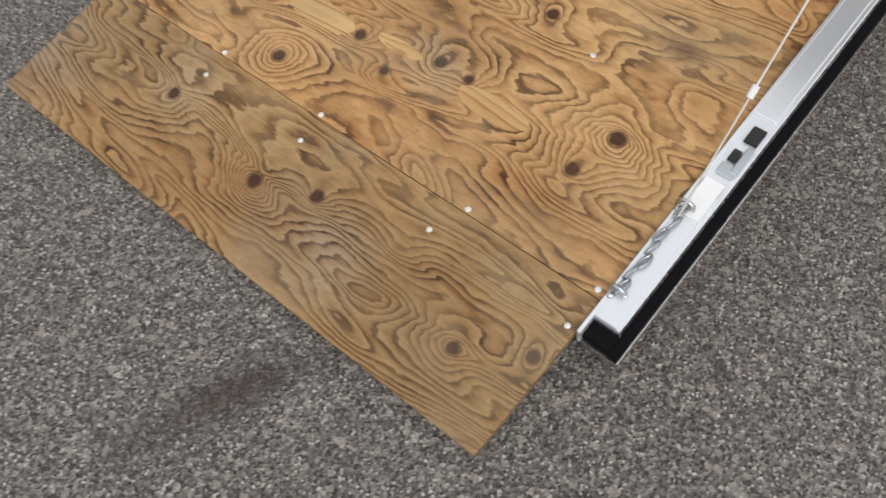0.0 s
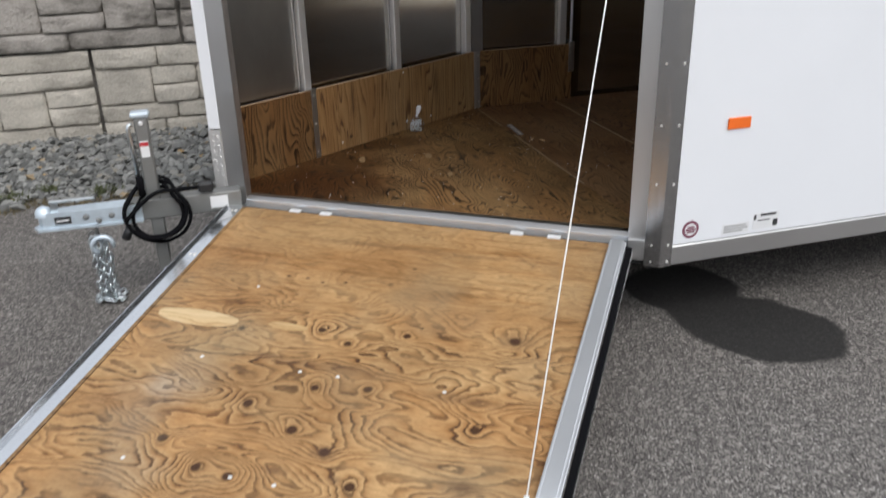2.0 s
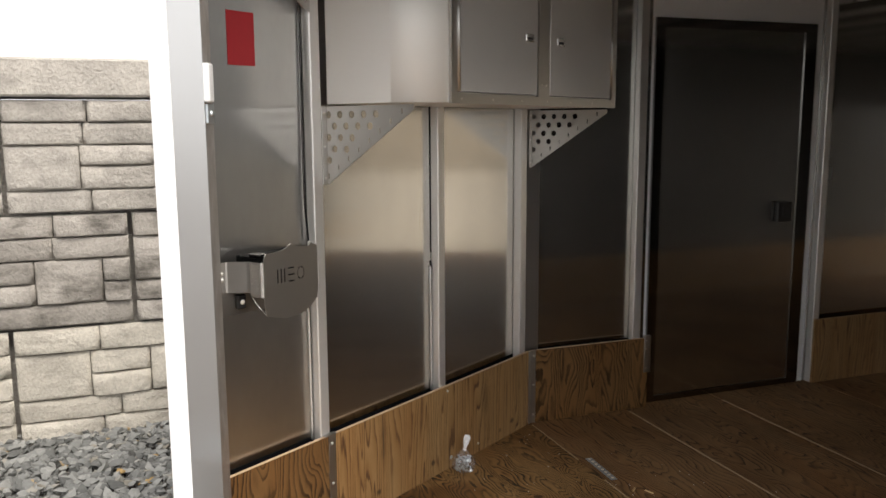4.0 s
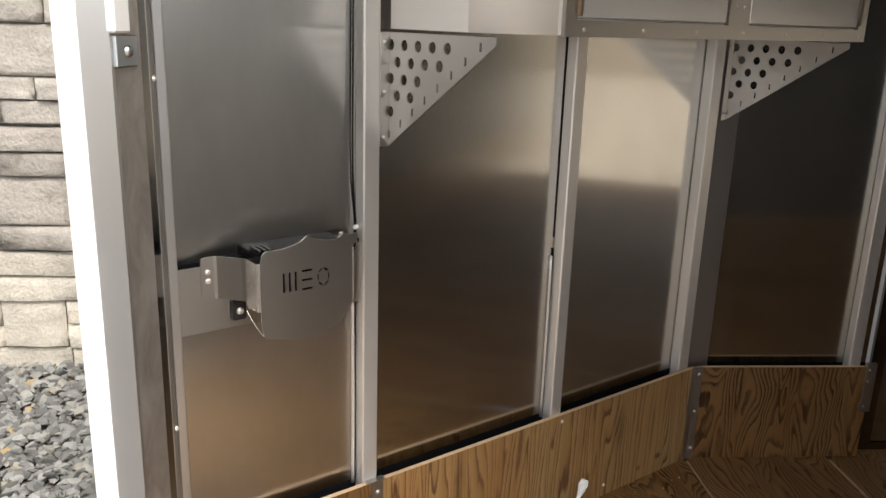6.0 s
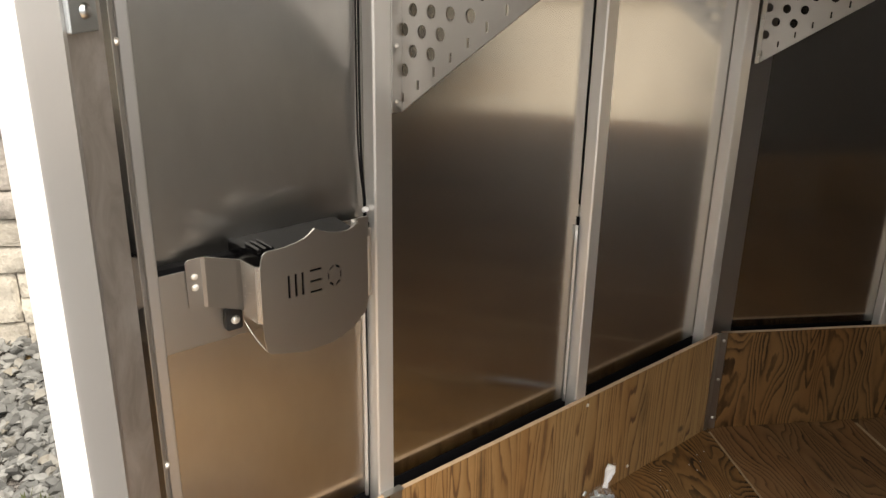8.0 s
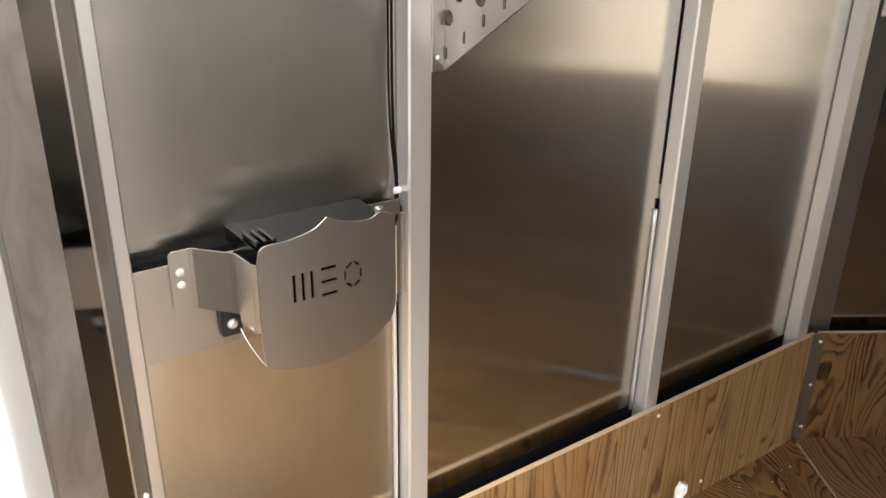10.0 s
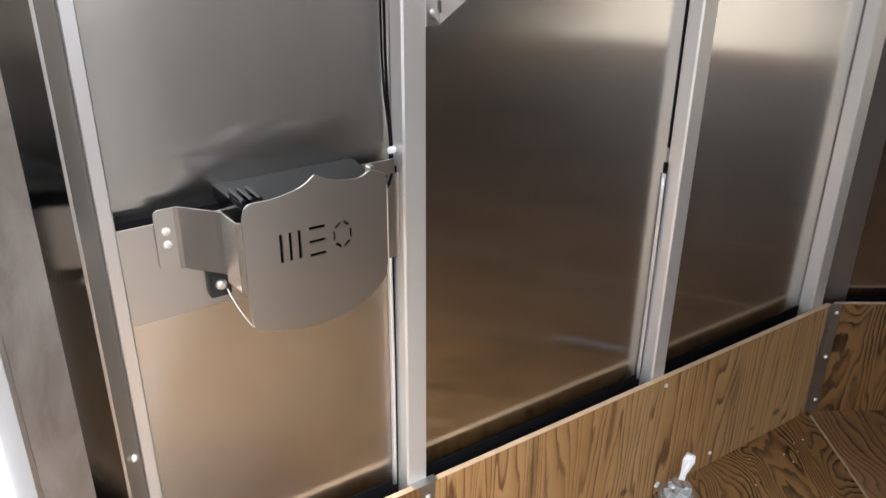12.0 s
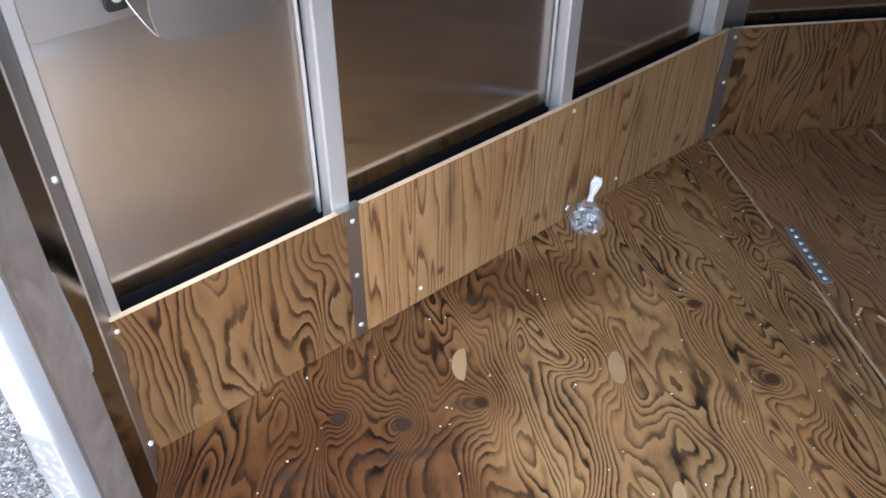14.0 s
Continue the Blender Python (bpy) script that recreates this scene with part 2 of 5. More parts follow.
        base = m.mix(m.math("MULTIPLY", m.ramp(q, (0.3, 1.0), (1.0, 0.0)), strength), base, stain_tone)
    m.colour(base)
    m.roughness(rough - 0.1, rough + 0.12, soft)
    return m.bump(m.math("ADD", m.math("MULTIPLY", g, 0.3), hair), 0.25, 0.0012).m


def plain(name, colour, rough, metal=0.0, vary=0.12, scale=18.0, bump=0.15):
    m = Mat(name, rough, metal)
    f = m.noise(scale, 4)
    m.colour(m.mix(f, [c * (1 - vary) for c in colour], [min(1, c * (1 + vary)) for c in colour]))
    m.roughness(max(0.03, rough - 0.07), min(1, rough + 0.07), m.noise(scale / 4, 2))
    return m.bump(f, bump, 0.002).m


def sheet(name, base, haze):
    """Rolled sheet: a sharp reflection under a wide haze, with fine horizontal rolling lines and slow dents."""
    m = Mat(name, 0.12, 1.0)
    lines, cloud = m.noise(6, 2, (0.5, 0.5, 24)), m.noise(1.7, 3)
    smear = m.noise(5, 4, (1, 1, 0.5), 0.6)
    col = m.mix(cloud, [base * 0.92 * c for c in (1.0, 0.975, 0.93)], [base * 1.06 * c for c in (1.0, 0.98, 0.94)])
    m.colour(col)
    scuff = m.math("MULTIPLY", m.ramp(m.noise(1.0, 1, (0.9, 0.9, 60), 0.5, (3, 1, 8)), (0.64, 0.0), (0.76, 1.0)), 0.8)
    m.roughness(0.10, 0.155, m.math("ADD", scuff, m.math("ADD", m.math("MULTIPLY", lines, 0.5), m.math("MULTIPLY", smear, 0.5))))
    wide = m.n("ShaderNodeBsdfPrincipled", Base_Color=col, Metallic=1.0, Roughness=0.36)
    turn = m.n("ShaderNodeTangent")
    turn.direction_type, turn.axis = "RADIAL", "Z"
    for lobe, amount in ((m.b, 0.92), (wide, 0.88)):
        lobe.inputs["Anisotropic"].default_value = amount
        m.put(lobe, "Tangent", turn.outputs[0])
    nb = m.n("ShaderNodeBump", Height=m.noise(1.1, 0), Strength=0.05, Distance=0.004)
    m.put(m.b, "Normal", nb.outputs[0])
    both = m.n("ShaderNodeMixShader", Fac=m.ramp(smear, (0.3, haze - 0.06), (0.7, haze + 0.06)), i1=m.b.outputs[0], i2=wide.outputs[0])
    m.t.links.new(both.outputs[0], m.t.nodes["Material Output"].inputs["Surface"])
    return m.m


# One sheet in three tones: doorway light and far-wall shade set per panel.
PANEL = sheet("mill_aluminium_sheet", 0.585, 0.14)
PANELLIT = sheet("doorlit_mill_aluminium_sheet", 0.61, 0.56)
PANELSHADED = sheet("shaded_mill_aluminium_sheet", 0.50, 0.18)
STUD = aluminium("aluminium_extrusion", 0.40, 0.74, metal=0.72, relief=0.03)
FRAME = aluminium("door_frame_aluminium", 0.33, 0.62, (25, 25, 0.6), tint=(1.0, 0.99, 0.98), metal=0.92, relief=0.02)
TRIM = aluminium("reflection_streaked_aluminium", 0.22, 0.56, (30, 30, 0.5), 0.06, tint=(0.99, 0.99, 1.0), relief=0.03, reflected=0.22)
RAIL = aluminium("ramp_rail_aluminium", 0.22, 0.86, (2, 60, 60), tint=(0.95, 0.975, 1.0), metal=0.65, relief=0.03)
# Nose-side rail: base lowered to carry the darker reflection on it.
RAILNOSE = aluminium("rail_aluminium_dim_reflection", 0.15, 0.68, (2, 60, 60), tint=(0.95, 0.975, 1.0), metal=0.95, relief=0.02)
# Base lowered to hold the dark reflection in the recess and side-door frame.
GROOVE = aluminium("reflection_darkened_extrusion", 0.10, 0.22, spread=0.04)
sm = Mat("smeared_jamb_aluminium", 0.4, 0.82)
sm_f = sm.noise(1.0, 4, (22, 22, 11), 0.65, distort=0.8)
sm.colour(sm.mix(sm.ramp(sm_f, (0.35, 0.0), (0.72, 1.0)), (0.42, 0.385, 0.355), (0.62, 0.59, 0.57)))
sm.roughness(0.28, 0.50, sm_f)
SMEARED = sm.bump(sm_f, 0.2, 0.001).m
STRIP = aluminium("dull_joint_strip", 0.38, 0.50, (30, 30, 1), tint=(1.0, 0.98, 0.95), relief=0.01)
# Extrusion toned darker for faces that reflect the dark interior.
STUDSHADED = aluminium("shade_toned_extrusion", 0.40, 0.46, tint=(1.0, 0.97, 0.93), relief=0.02)
BRIGHT = aluminium("bright_cut_aluminium", 0.26, 0.80, (30, 30, 30))
BRUSHED = aluminium("brushed_plate", 0.36, 0.54, (3, 3, 90), tint=(1.0, 0.97, 0.93))
ZINC = plain("zinc_plated_steel", (0.62, 0.66, 0.68), 0.3, 1.0)
# Chain steel darkened to stand for the shadow it lies in.
CHAIN = plain("shadow_toned_chain_steel", (0.36, 0.38, 0.40), 0.35, 0.9)
KEEPER = plain("pale_keeper_metal", (0.50, 0.52, 0.55), 0.4, 0.5)
SCREW = plain("screw_head", (0.78, 0.76, 0.72), 0.35, 0.6)
WHITE = plain("white_sheet_paint", (0.80, 0.81, 0.83), 0.32, 0, 0.03, 3.0, 0.03)
CABINET = plain("white_cabinet_paint", (0.80, 0.785, 0.75), 0.38, 0.0, 0.03, 3.0, 0.03)
DOORPAINT = aluminium("shiny_cabinet_door_sheet", 0.19, 0.66, (2, 2, 40), 0.05, dents=1.2, metal=0.40, relief=0.01)
BLACK = plain("black_plastic", (0.015, 0.015, 0.016), 0.45)
# Cables and seals; also near-black strips that stand for shaded gaps.
RUBBERGAP = plain("black_rubber_and_gap_shade", (0.004, 0.004, 0.005), 0.9)
RUBBERGAP.node_tree.nodes["Principled BSDF"].inputs["Specular IOR Level"].default_value = 0.12
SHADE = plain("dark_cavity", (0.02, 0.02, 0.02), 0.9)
CORD = plain("white_cord", (0.80, 0.78, 0.74), 0.6)
RED = plain("red_paper", (0.50, 0.03, 0.04), 0.6)
ORANGE = plain("orange_reflector", (0.85, 0.16, 0.02), 0.3)
GREYTUBE = plain("grey_steel_tube", (0.24, 0.24, 0.23), 0.5, 0.6)
TRACK = plain("blue_grey_zinc", (0.30, 0.34, 0.40), 0.4, 0.7, 0.25, 40)
GALV = plain("galvanised_steel", (0.64, 0.72, 0.78), 0.42, 0.6, 0.2, 25)
EDGE = plain("plywood_edge", (0.56, 0.40, 0.27), 0.7, 0, 0.25, 40)
PLUGWOOD = plain("tan_wood_plug", (0.28, 0.185, 0.092), 0.6, 0, 0.2, 40)
DIRT = plain("joint_dirt", (0.40, 0.30, 0.19), 0.9, 0, 0.4, 60)
SOCKET = plain("smooth_black_moulding", (0.0025, 0.0025, 0.003), 0.25)
INK = plain("dark_print", (0.03, 0.03, 0.03), 0.6)
PAPER = plain("white_label", (0.75, 0.75, 0.75), 0.5, 0, 0.05)
MAROON = plain("maroon_print", (0.18, 0.05, 0.08), 0.5)
# Ceiling and unseen near-wall face, darkened so the panels reflect less light.
CEIL = plain("dimmed_roof_sheet", (0.13, 0.13, 0.125), 0.6)
WALLDIMMED = plain("dimmed_inner_wall_face", (0.04, 0.038, 0.036), 0.7)

# knots of the ramp deck in the ramp's own metres
RAMP_KNOTS = [(1.31, -0.645, 0.07, 0.5), (0.697, -0.723, 0.035, 0.35), (0.807, -0.771, 0.03, 0.3), (0.976, -0.693, 0.03, 0.3), (0.797, -0.983, 0.04, 0.35), (0.635, -1.088, 0.05, 0.4),
              (0.473, -1.270, 0.06, 0.55), (0.810, -1.156, 0.06, 0.55), (0.952, -0.953, 0.035, 0.3), (0.725, -1.350, 0.05, 0.4), (0.625, -1.342, 0.05, 0.4), (0.934, -1.210, 0.06, 0.4),
              (1.048, -1.304, 0.055, 0.45), (1.298, -1.036, 0.05, 0.35), (1.335, -1.485, 0.08, 0.7), (0.933, -1.534, 0.06, 0.5), (0.740, -1.576, 0.045, 0.4), (0.629, -1.718, 0.06, 0.6), (0.479, -1.599, 0.05, 0.4), (1.305, -1.589, 0.06, 0.5),
              (1.010, -1.536, 0.03, 0.3), (0.848, -1.618, 0.035, 0.3), (0.432, -0.773, 0.03, 0.3)]
RAMP_STAINS = [((0.934, -1.212, 0), (0.050, 0.030, 0.1), 0.62), ((1.318, -1.236, 0), (0.075, 0.032, 0.1), 0.62), ((0.837, -1.300, 0), (0.042, 0.020, 0.1), 0.5), ((0.999, -1.292, 0), (0.03, 0.018, 0.1), 0.5), ((0.583, -0.878, 0), (0.06, 0.020, 0.1), 0.45),
               ((0.80, -0.890, 0), (0.34, 0.026, 0.1), 0.38), ((1.22, -0.930, 0), (0.20, 0.030, 0.1), 0.38), ((0.91, -1.680, 0), (0.05, 0.022, 0.1), 0.5), ((1.31, -0.645, 0), (0.075, 0.045, 0.1), 0.45), ((1.30, -1.70, 0), (0.10, 0.016, 0.1), 0.42), ((0.90, -1.44, 0), (0.06, 0.014, 0.1), 0.45),
               ((0.441, -0.458, 0), (0.014, 0.010, 0.1), 0.8), ((0.516, -0.458, 0), (0.012, 0.009, 0.1), 0.8), ((0.580, -0.472, 0), (0.012, 0.009, 0.1), 0.8), ((0.661, -0.457, 0), (0.012, 0.009, 0.1), 0.8), ((0.820, -0.432, 0), (0.012, 0.009, 0.1), 0.7), ((0.869, -0.325, 0), (0.012, 0.009, 0.1), 0.7), ((0.74, -0.20, 0), (0.55, 0.022, 0.1), 0.30)]
FLAP_KNOTS = [(0.806, -0.178, 0.065, 0.75), (1.47, -0.135, 0.04, 0.5), (1.35, -0.205, 0.04, 0.4), (0.94, -0.13, 0.05, 0.4), (0.50, -0.13, 0.05, 0.4)]
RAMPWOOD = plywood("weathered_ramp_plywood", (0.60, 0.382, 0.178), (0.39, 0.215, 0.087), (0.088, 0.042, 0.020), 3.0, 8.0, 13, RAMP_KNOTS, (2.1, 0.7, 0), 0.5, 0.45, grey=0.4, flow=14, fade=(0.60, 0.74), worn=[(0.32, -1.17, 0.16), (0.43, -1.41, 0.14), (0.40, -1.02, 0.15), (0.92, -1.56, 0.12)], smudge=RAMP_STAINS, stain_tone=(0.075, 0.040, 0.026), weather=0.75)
FLAPWOOD = plywood("weathered_flap_plywood", (0.43, 0.282, 0.135), (0.275, 0.155, 0.062), (0.058, 0.027, 0.012), 2.8, 10.0, 14, FLAP_KNOTS, (7.3, 2.2, 0), 0.5, grey=0.5, flow=34, weather=0.75, worn=[(0.06, -0.22, 0.22), (0.94, -0.21, 0.15), (1.06, -0.21, 0.13), (0.2, -0.29, 0.18), (0.5, -0.08, 0.1)])
KICKWOOD = plywood("kick_board_plywood", (0.39, 0.245, 0.112), (0.285, 0.166, 0.070), (0.115, 0.058, 0.028), 1.3, 12.0, 10, (), (1.3, 4.0, 2.0), 0.5, 0.25, "zxy", 6.0, flow=52, smudge=[((2.385, VY, 0.60), (0.016, 0.1, 0.13), 0.5), ((3.0, VY, 0.57), (0.035, 0.1, 0.10), 0.35), ((2.358, VY, 0.416), (0.013, 0.1, 0.013), 0.8), ((2.659, VY, 0.416), (0.015, 0.1, 0.015), 0.8), ((3.20, VY, 0.42), (0.02, 0.1, 0.014), 0.7), ((3.11, VY, 0.405), (0.014, 0.1, 0.012), 0.6)])
# Bolder grain; tones also lowered for the shade beside the door post.
KICKBOLD = plywood("bold_grained_shaded_kick_plywood", (0.215, 0.122, 0.050), (0.130, 0.068, 0.027), (0.030, 0.014, 0.006), 2.9, 9.5, 13, (), (6.3, 4.0, 7.0), 0.5, 0.2, "zxy", 6.0, bold=True, flow=42)
FLOOR_MARKS = [((3.150, -1.078, ZF), (0.055, 0.014, 0.1), 0.75), ((3.185, -0.905, ZF), (0.035, 0.014, 0.1), 0.7), ((3.259, -1.329, ZF), (0.03, 0.035, 0.1), 0.7), ((3.19, -1.15, ZF), (0.06, 0.016, 0.1), 0.6), ((3.47, -1.068, ZF), (0.03, 0.025, 0.1), 0.6), ((3.346, -1.20, ZF), (0.025, 0.014, 0.1), 0.5), ((3.05, -1.0, ZF), (0.07, 0.012, 0.1), 0.45)]
DOOR_MARKS = [((3.189, -0.311, ZF), (0.021, 0.021, 0.1), 0.95), ((3.159, -0.429, ZF), (0.021, 0.025, 0.1), 0.95), ((3.478, -0.621, ZF), (0.024, 0.045, 0.1), 0.75), ((3.189, -0.561, ZF), (0.022, 0.035, 0.1), 0.6), ((3.09, -0.42, ZF), (0.014, 0.13, 0.1), 0.6), ((3.07, -0.22, ZF), (0.025, 0.05, 0.1), 0.6), ((3.30, -0.12, ZF), (0.05, 0.05, 0.1), 0.5)]
FLOORWOOD = plywood("floor_plywood", (0.30, 0.175, 0.084), (0.20, 0.107, 0.048), (0.060, 0.032, 0.016), 2.6, 8.5, 14, (), (5.0, 3.3, 0), 0.58, 0.4, "xyz", 5.0, flow=46)
FRONT_KNOTS = [(3.189, -0.311, 0.05, 0.5), (3.159, -0.429, 0.05, 0.5), (3.19, -0.585, 0.045, 0.5), (3.40, -1.10, 0.05, 0.4), (3.17, -1.17, 0.06, 0.4)]
FLOORFRONT = plywood("floor_plywood_by_the_door", (0.36, 0.218, 0.094), (0.18, 0.099, 0.039), (0.014, 0.008, 0.005), 3.2, 9.0, 18, FRONT_KNOTS, (9.0, 1.3, 0), 0.56, 0.4, "xyz", bold=True, weather=0.25, flow=54, kz=ZF, smudge=FLOOR_MARKS + DOOR_MARKS, tint=[((3.20, -0.15, ZF), (0.95, 0.66, 0.5), (0.43, 0.36, 0.31)), ((3.52, -0.72, ZF), (0.12, 0.30, 0.5), (0.55, 0.48, 0.42)), ((3.02, -0.25, ZF), (0.25, 0.40, 0.5), (0.62, 0.52, 0.45))])

PATCHWOOD = plywood("pale_wood_patch", (0.72, 0.56, 0.33), (0.66, 0.49, 0.27), (0.54, 0.38, 0.19), 2.0, 12.0, 5, (), (4, 2, 0), 0.6, flow=40)
RAMPPLUG = plywood("tan_ramp_patch", (0.62, 0.44, 0.22), (0.54, 0.35, 0.16), (0.34, 0.19, 0.08), 2.0, 12.0, 6, (), (8, 5, 0), 0.6, flow=40)
DRIP = (0.15, -0.56, radians(-30))
asph = Mat("asphalt", 0.85)
a_grit = asph.n("ShaderNodeTexVoronoi", Vector=asph.co, Scale=210.0)
a_big = asph.n("ShaderNodeTexVoronoi", Vector=asph.co, Scale=95.0)
a_sep = asph.n("ShaderNodeSeparateColor", Color=a_grit.outputs["Color"]).outputs[0]
a_sep2 = asph.n("ShaderNodeSeparateColor", Color=a_big.outputs["Color"]).outputs[1]
a_cloud, a_fleck = asph.noise(0.9, 4), asph.noise(260, 2)
a_col = asph.ramp(a_sep, (0.0, (0.045, 0.042, 0.038)), (0.38, (0.130, 0.121, 0.113)), (0.74, (0.215, 0.200, 0.187)), (0.93, (0.33, 0.308, 0.28)), (1.0, (0.58, 0.555, 0.52)))
a_col = asph.mix(asph.math("MULTIPLY", asph.math("GREATER_THAN", a_sep2, 0.93), 0.6), a_col, (0.40, 0.37, 0.34))
a_col = asph.mix(0.4, a_col, asph.ramp(a_fleck, (0.3, 0.4), (0.7, 1.0)), "MULTIPLY")
a_col = asph.mix(0.7, a_col, asph.ramp(a_cloud, (0.3, (0.80, 0.76, 0.73)), (0.7, (1, 1, 1))), "MULTIPLY")
# a wet patch beside the trailer
wet_p = asph.n("ShaderNodeVectorMath", i0=asph.co, i1=(-2.47, -0.62, 0.0))
wet_r = asph.n("ShaderNodeMapping", Vector=wet_p.outputs[0], Rotation=(0, 0, radians(82)), Scale=(1, 1, 1))
wet_s = asph.n("ShaderNodeMapping", Vector=wet_r.outputs[0], Scale=(2.8, 4.0, 0))
wet_l = asph.n("ShaderNodeVectorMath", i0=wet_s.outputs[0])
wet_l.operation = "LENGTH"
wet = asph.math("ADD", wet_l.outputs["Value"], asph.math("MULTIPLY", asph.math("SUBTRACT", asph.noise(5, 2), 0.5), 0.35))
wet_c = asph.n("ShaderNodeVectorMath", i0=asph.co, i1=(2.60, 0.98, 0.0))
wet_c.operation = "DISTANCE"
wet = asph.math("MINIMUM", wet, asph.math("ADD", asph.math("MULTIPLY", wet_c.outputs["Value"], 4.2), asph.math("MULTIPLY", asph.math("SUBTRACT", asph.noise(5, 2), 0.5), 0.35)))
wet = asph.ramp(wet, (0.90, 1.0), (1.03, 0.0))
a_col = asph.mix(asph.math("MULTIPLY", wet, 0.93), a_col, (0.02, 0.019, 0.018))
# an old brownish drip stain on the asphalt
drip = asph.n("ShaderNodeMapping", Vector=asph.n("ShaderNodeVectorMath", i0=asph.co, i1=(DRIP[0], DRIP[1], 0.0)).outputs[0], Rotation=(0, 0, DRIP[2]), Scale=(3.6, 15.0, 0))
drip_l = asph.n("ShaderNodeVectorMath", i0=drip.outputs[0])
drip_l.operation = "LENGTH"
drip = asph.ramp(asph.math("ADD", drip_l.outputs["Value"], asph.math("MULTIPLY", asph.math("SUBTRACT", asph.noise(8, 3), 0.5), 1.2)), (0.1, 0.75), (1.0, 0.0))
a_col = asph.mix(drip, a_col, (0.050, 0.040, 0.034))
asph.colour(a_col)
asph.b.inputs["Specular IOR Level"].default_value = 0.25
asph.put(asph.b, "Roughness", asph.math("ADD", 0.85, asph.math("MULTIPLY", wet, 0.1)))
asph.bump(asph.math("ADD", asph.math("MULTIPLY", a_grit.outputs["Distance"], 1.5), a_fleck), 0.5, 0.005)
ASPHALT = asph.m

rk = Mat("grey_gravel", 0.85)
rk_i = rk.n("ShaderNodeNewGeometry").outputs["Random Per Island"]
rk.colour(rk.mix(0.35, rk.ramp(rk_i, (0.0, (0.10, 0.099, 0.093)), (0.5, (0.205, 0.205, 0.193)), (0.9, (0.31, 0.306, 0.285)), (0.985, (0.27, 0.245, 0.20)), (1.0, (0.42, 0.27, 0.10))), rk.ramp(rk.noise(45, 3), (0.3, 0.45), (0.7, 1.0)), "MULTIPLY"))
rk.bump(rk.noise(60, 3), 0.5, 0.004)
GRAVEL = rk.m



def block(name, c1, c2, dirt):
    """Cast split-face block, weathered in blotches."""
    m = Mat(name, 0.9)
    c = m.mix(m.n("ShaderNodeObjectInfo").outputs["Random"], c1, c2)
    m.co = m.n("ShaderNodeNewGeometry").outputs["Position"]
    c = m.mix(0.6, c, m.ramp(m.noise(5, 4), (0.3, 0.6), (0.65, 1.0)), "MULTIPLY")
    c = m.mix(m.math("MULTIPLY", m.ramp(m.noise(2.6, 5, (1, 1, 2.2), 0.65), (0.5, 0.0), (0.68, 1.0)), dirt), c, (0.085, 0.075, 0.062))
    c = m.mix(0.6, c, m.ramp(m.noise(70, 3), (0.3, 0.65), (0.7, 1.0)), "MULTIPLY")
    m.colour(c)
    return m.bump(m.math("ADD", m.noise(14, 4), m.math("MULTIPLY", m.noise(70, 3), 0.4)), 0.9, 0.018).m


BLOCK = block("split_face_block", (0.44, 0.405, 0.362), (0.52, 0.478, 0.425), 0.4)
BLOCKLOW = block("yellowish_split_face_block", (0.55, 0.503, 0.428), (0.63, 0.578, 0.495), 0.25)
BLOCKMID = block("stained_split_face_block", (0.36, 0.328, 0.290), (0.46, 0.42, 0.375), 0.85)
CREAM = plain("tan_backdrop_wall", (0.54, 0.46, 0.355), 0.9, 0, 0.1, 6)
PALE = plain("pale_backdrop_ground", (0.36, 0.31, 0.24), 0.9, 0, 0.12, 12)

bg = Mat("clear_plastic_bag", 0.12, 0.0, (0.92, 0.93, 0.95))
bg.b.inputs["Alpha"].default_value = 0.1
bg.bump(bg.noise(70, 3), 0.6, 0.004)
BAG = bg.m
LEAF = plain("weed_green", (0.085, 0.095, 0.04), 0.7, 0, 0.4, 30)
DRY = plain("dry_moss", (0.16, 0.13, 0.07), 0.9, 0, 0.4, 30)

# ---- ground ----
bm = B()
box(bm, -60, 60, -60, 60, -0.3, 0.0)
ground = tagged(part("ground", bm, ASPHALT), "grey asphalt yard with fine pale aggregate", "asphalt", kind="structure")

# ---- trailer body: walls, floor, ceiling ----
bm = B()
V_END = FK + Vector((0.02, 0.05, 0))
NEAR_IN = C1 + N * 0.04
FAR_LINE = FK + N * 0.05


def back(p):
    """The point p carried along the trailer to its rear wall."""
    s = (FK + A * LONG - p).dot(A)
    return p + A * s


inner = [PL, Vector((1.66, 2.72, 0)), V_END, back(FAR_LINE), back(NEAR_IN), NEAR_IN, PR]


def clip(poly, p, n):
    """The part of a polygon on the side of p that n points to."""
    out = []
    for i, a in enumerate(poly):
        b = poly[(i + 1) % len(poly)]
        da, db = (a - p).dot(n), (b - p).dot(n)
        if da >= 0:
            out.append(a)
        if da * db < 0:
            out.append(a + (b - a) * (da / (da - db)))
    return out


prism(bm, inner, ZF - 0.09, ZF - 0.022)
floor = tagged(part("floor", bm, SHADE), "dark stained plywood floor of the trailer", "floor", kind="structure")
PLANKS = basis((0, 0, 0), N)
seams = [-9.0, 0.0, 0.49, 0.99, 1.6, 2.2, 9.0]
for a, b in zip(seams, seams[1:]):
    poly = clip(clip(inner, FK + A * (a + (0.003 if a > -0.5 else 0.0004)), A), FK + A * (b - (0.003 if b > -0.5 else 0.0004)), -A)
    poly = clip(poly, PL - D * 0.05, -D) if len(poly) > 2 else poly
    if len(poly) > 2:
        bm = B()
        prism(bm, [PLANKS.inverted() @ p for p in poly], ZF - 0.02, ZF)
        part("plank", bm, FLOORFRONT if a < -1 else FLOORWOOD, floor, m=PLANKS)

bm = B()
prism(bm, [p for p in inner], ZC, ZC + 0.03)
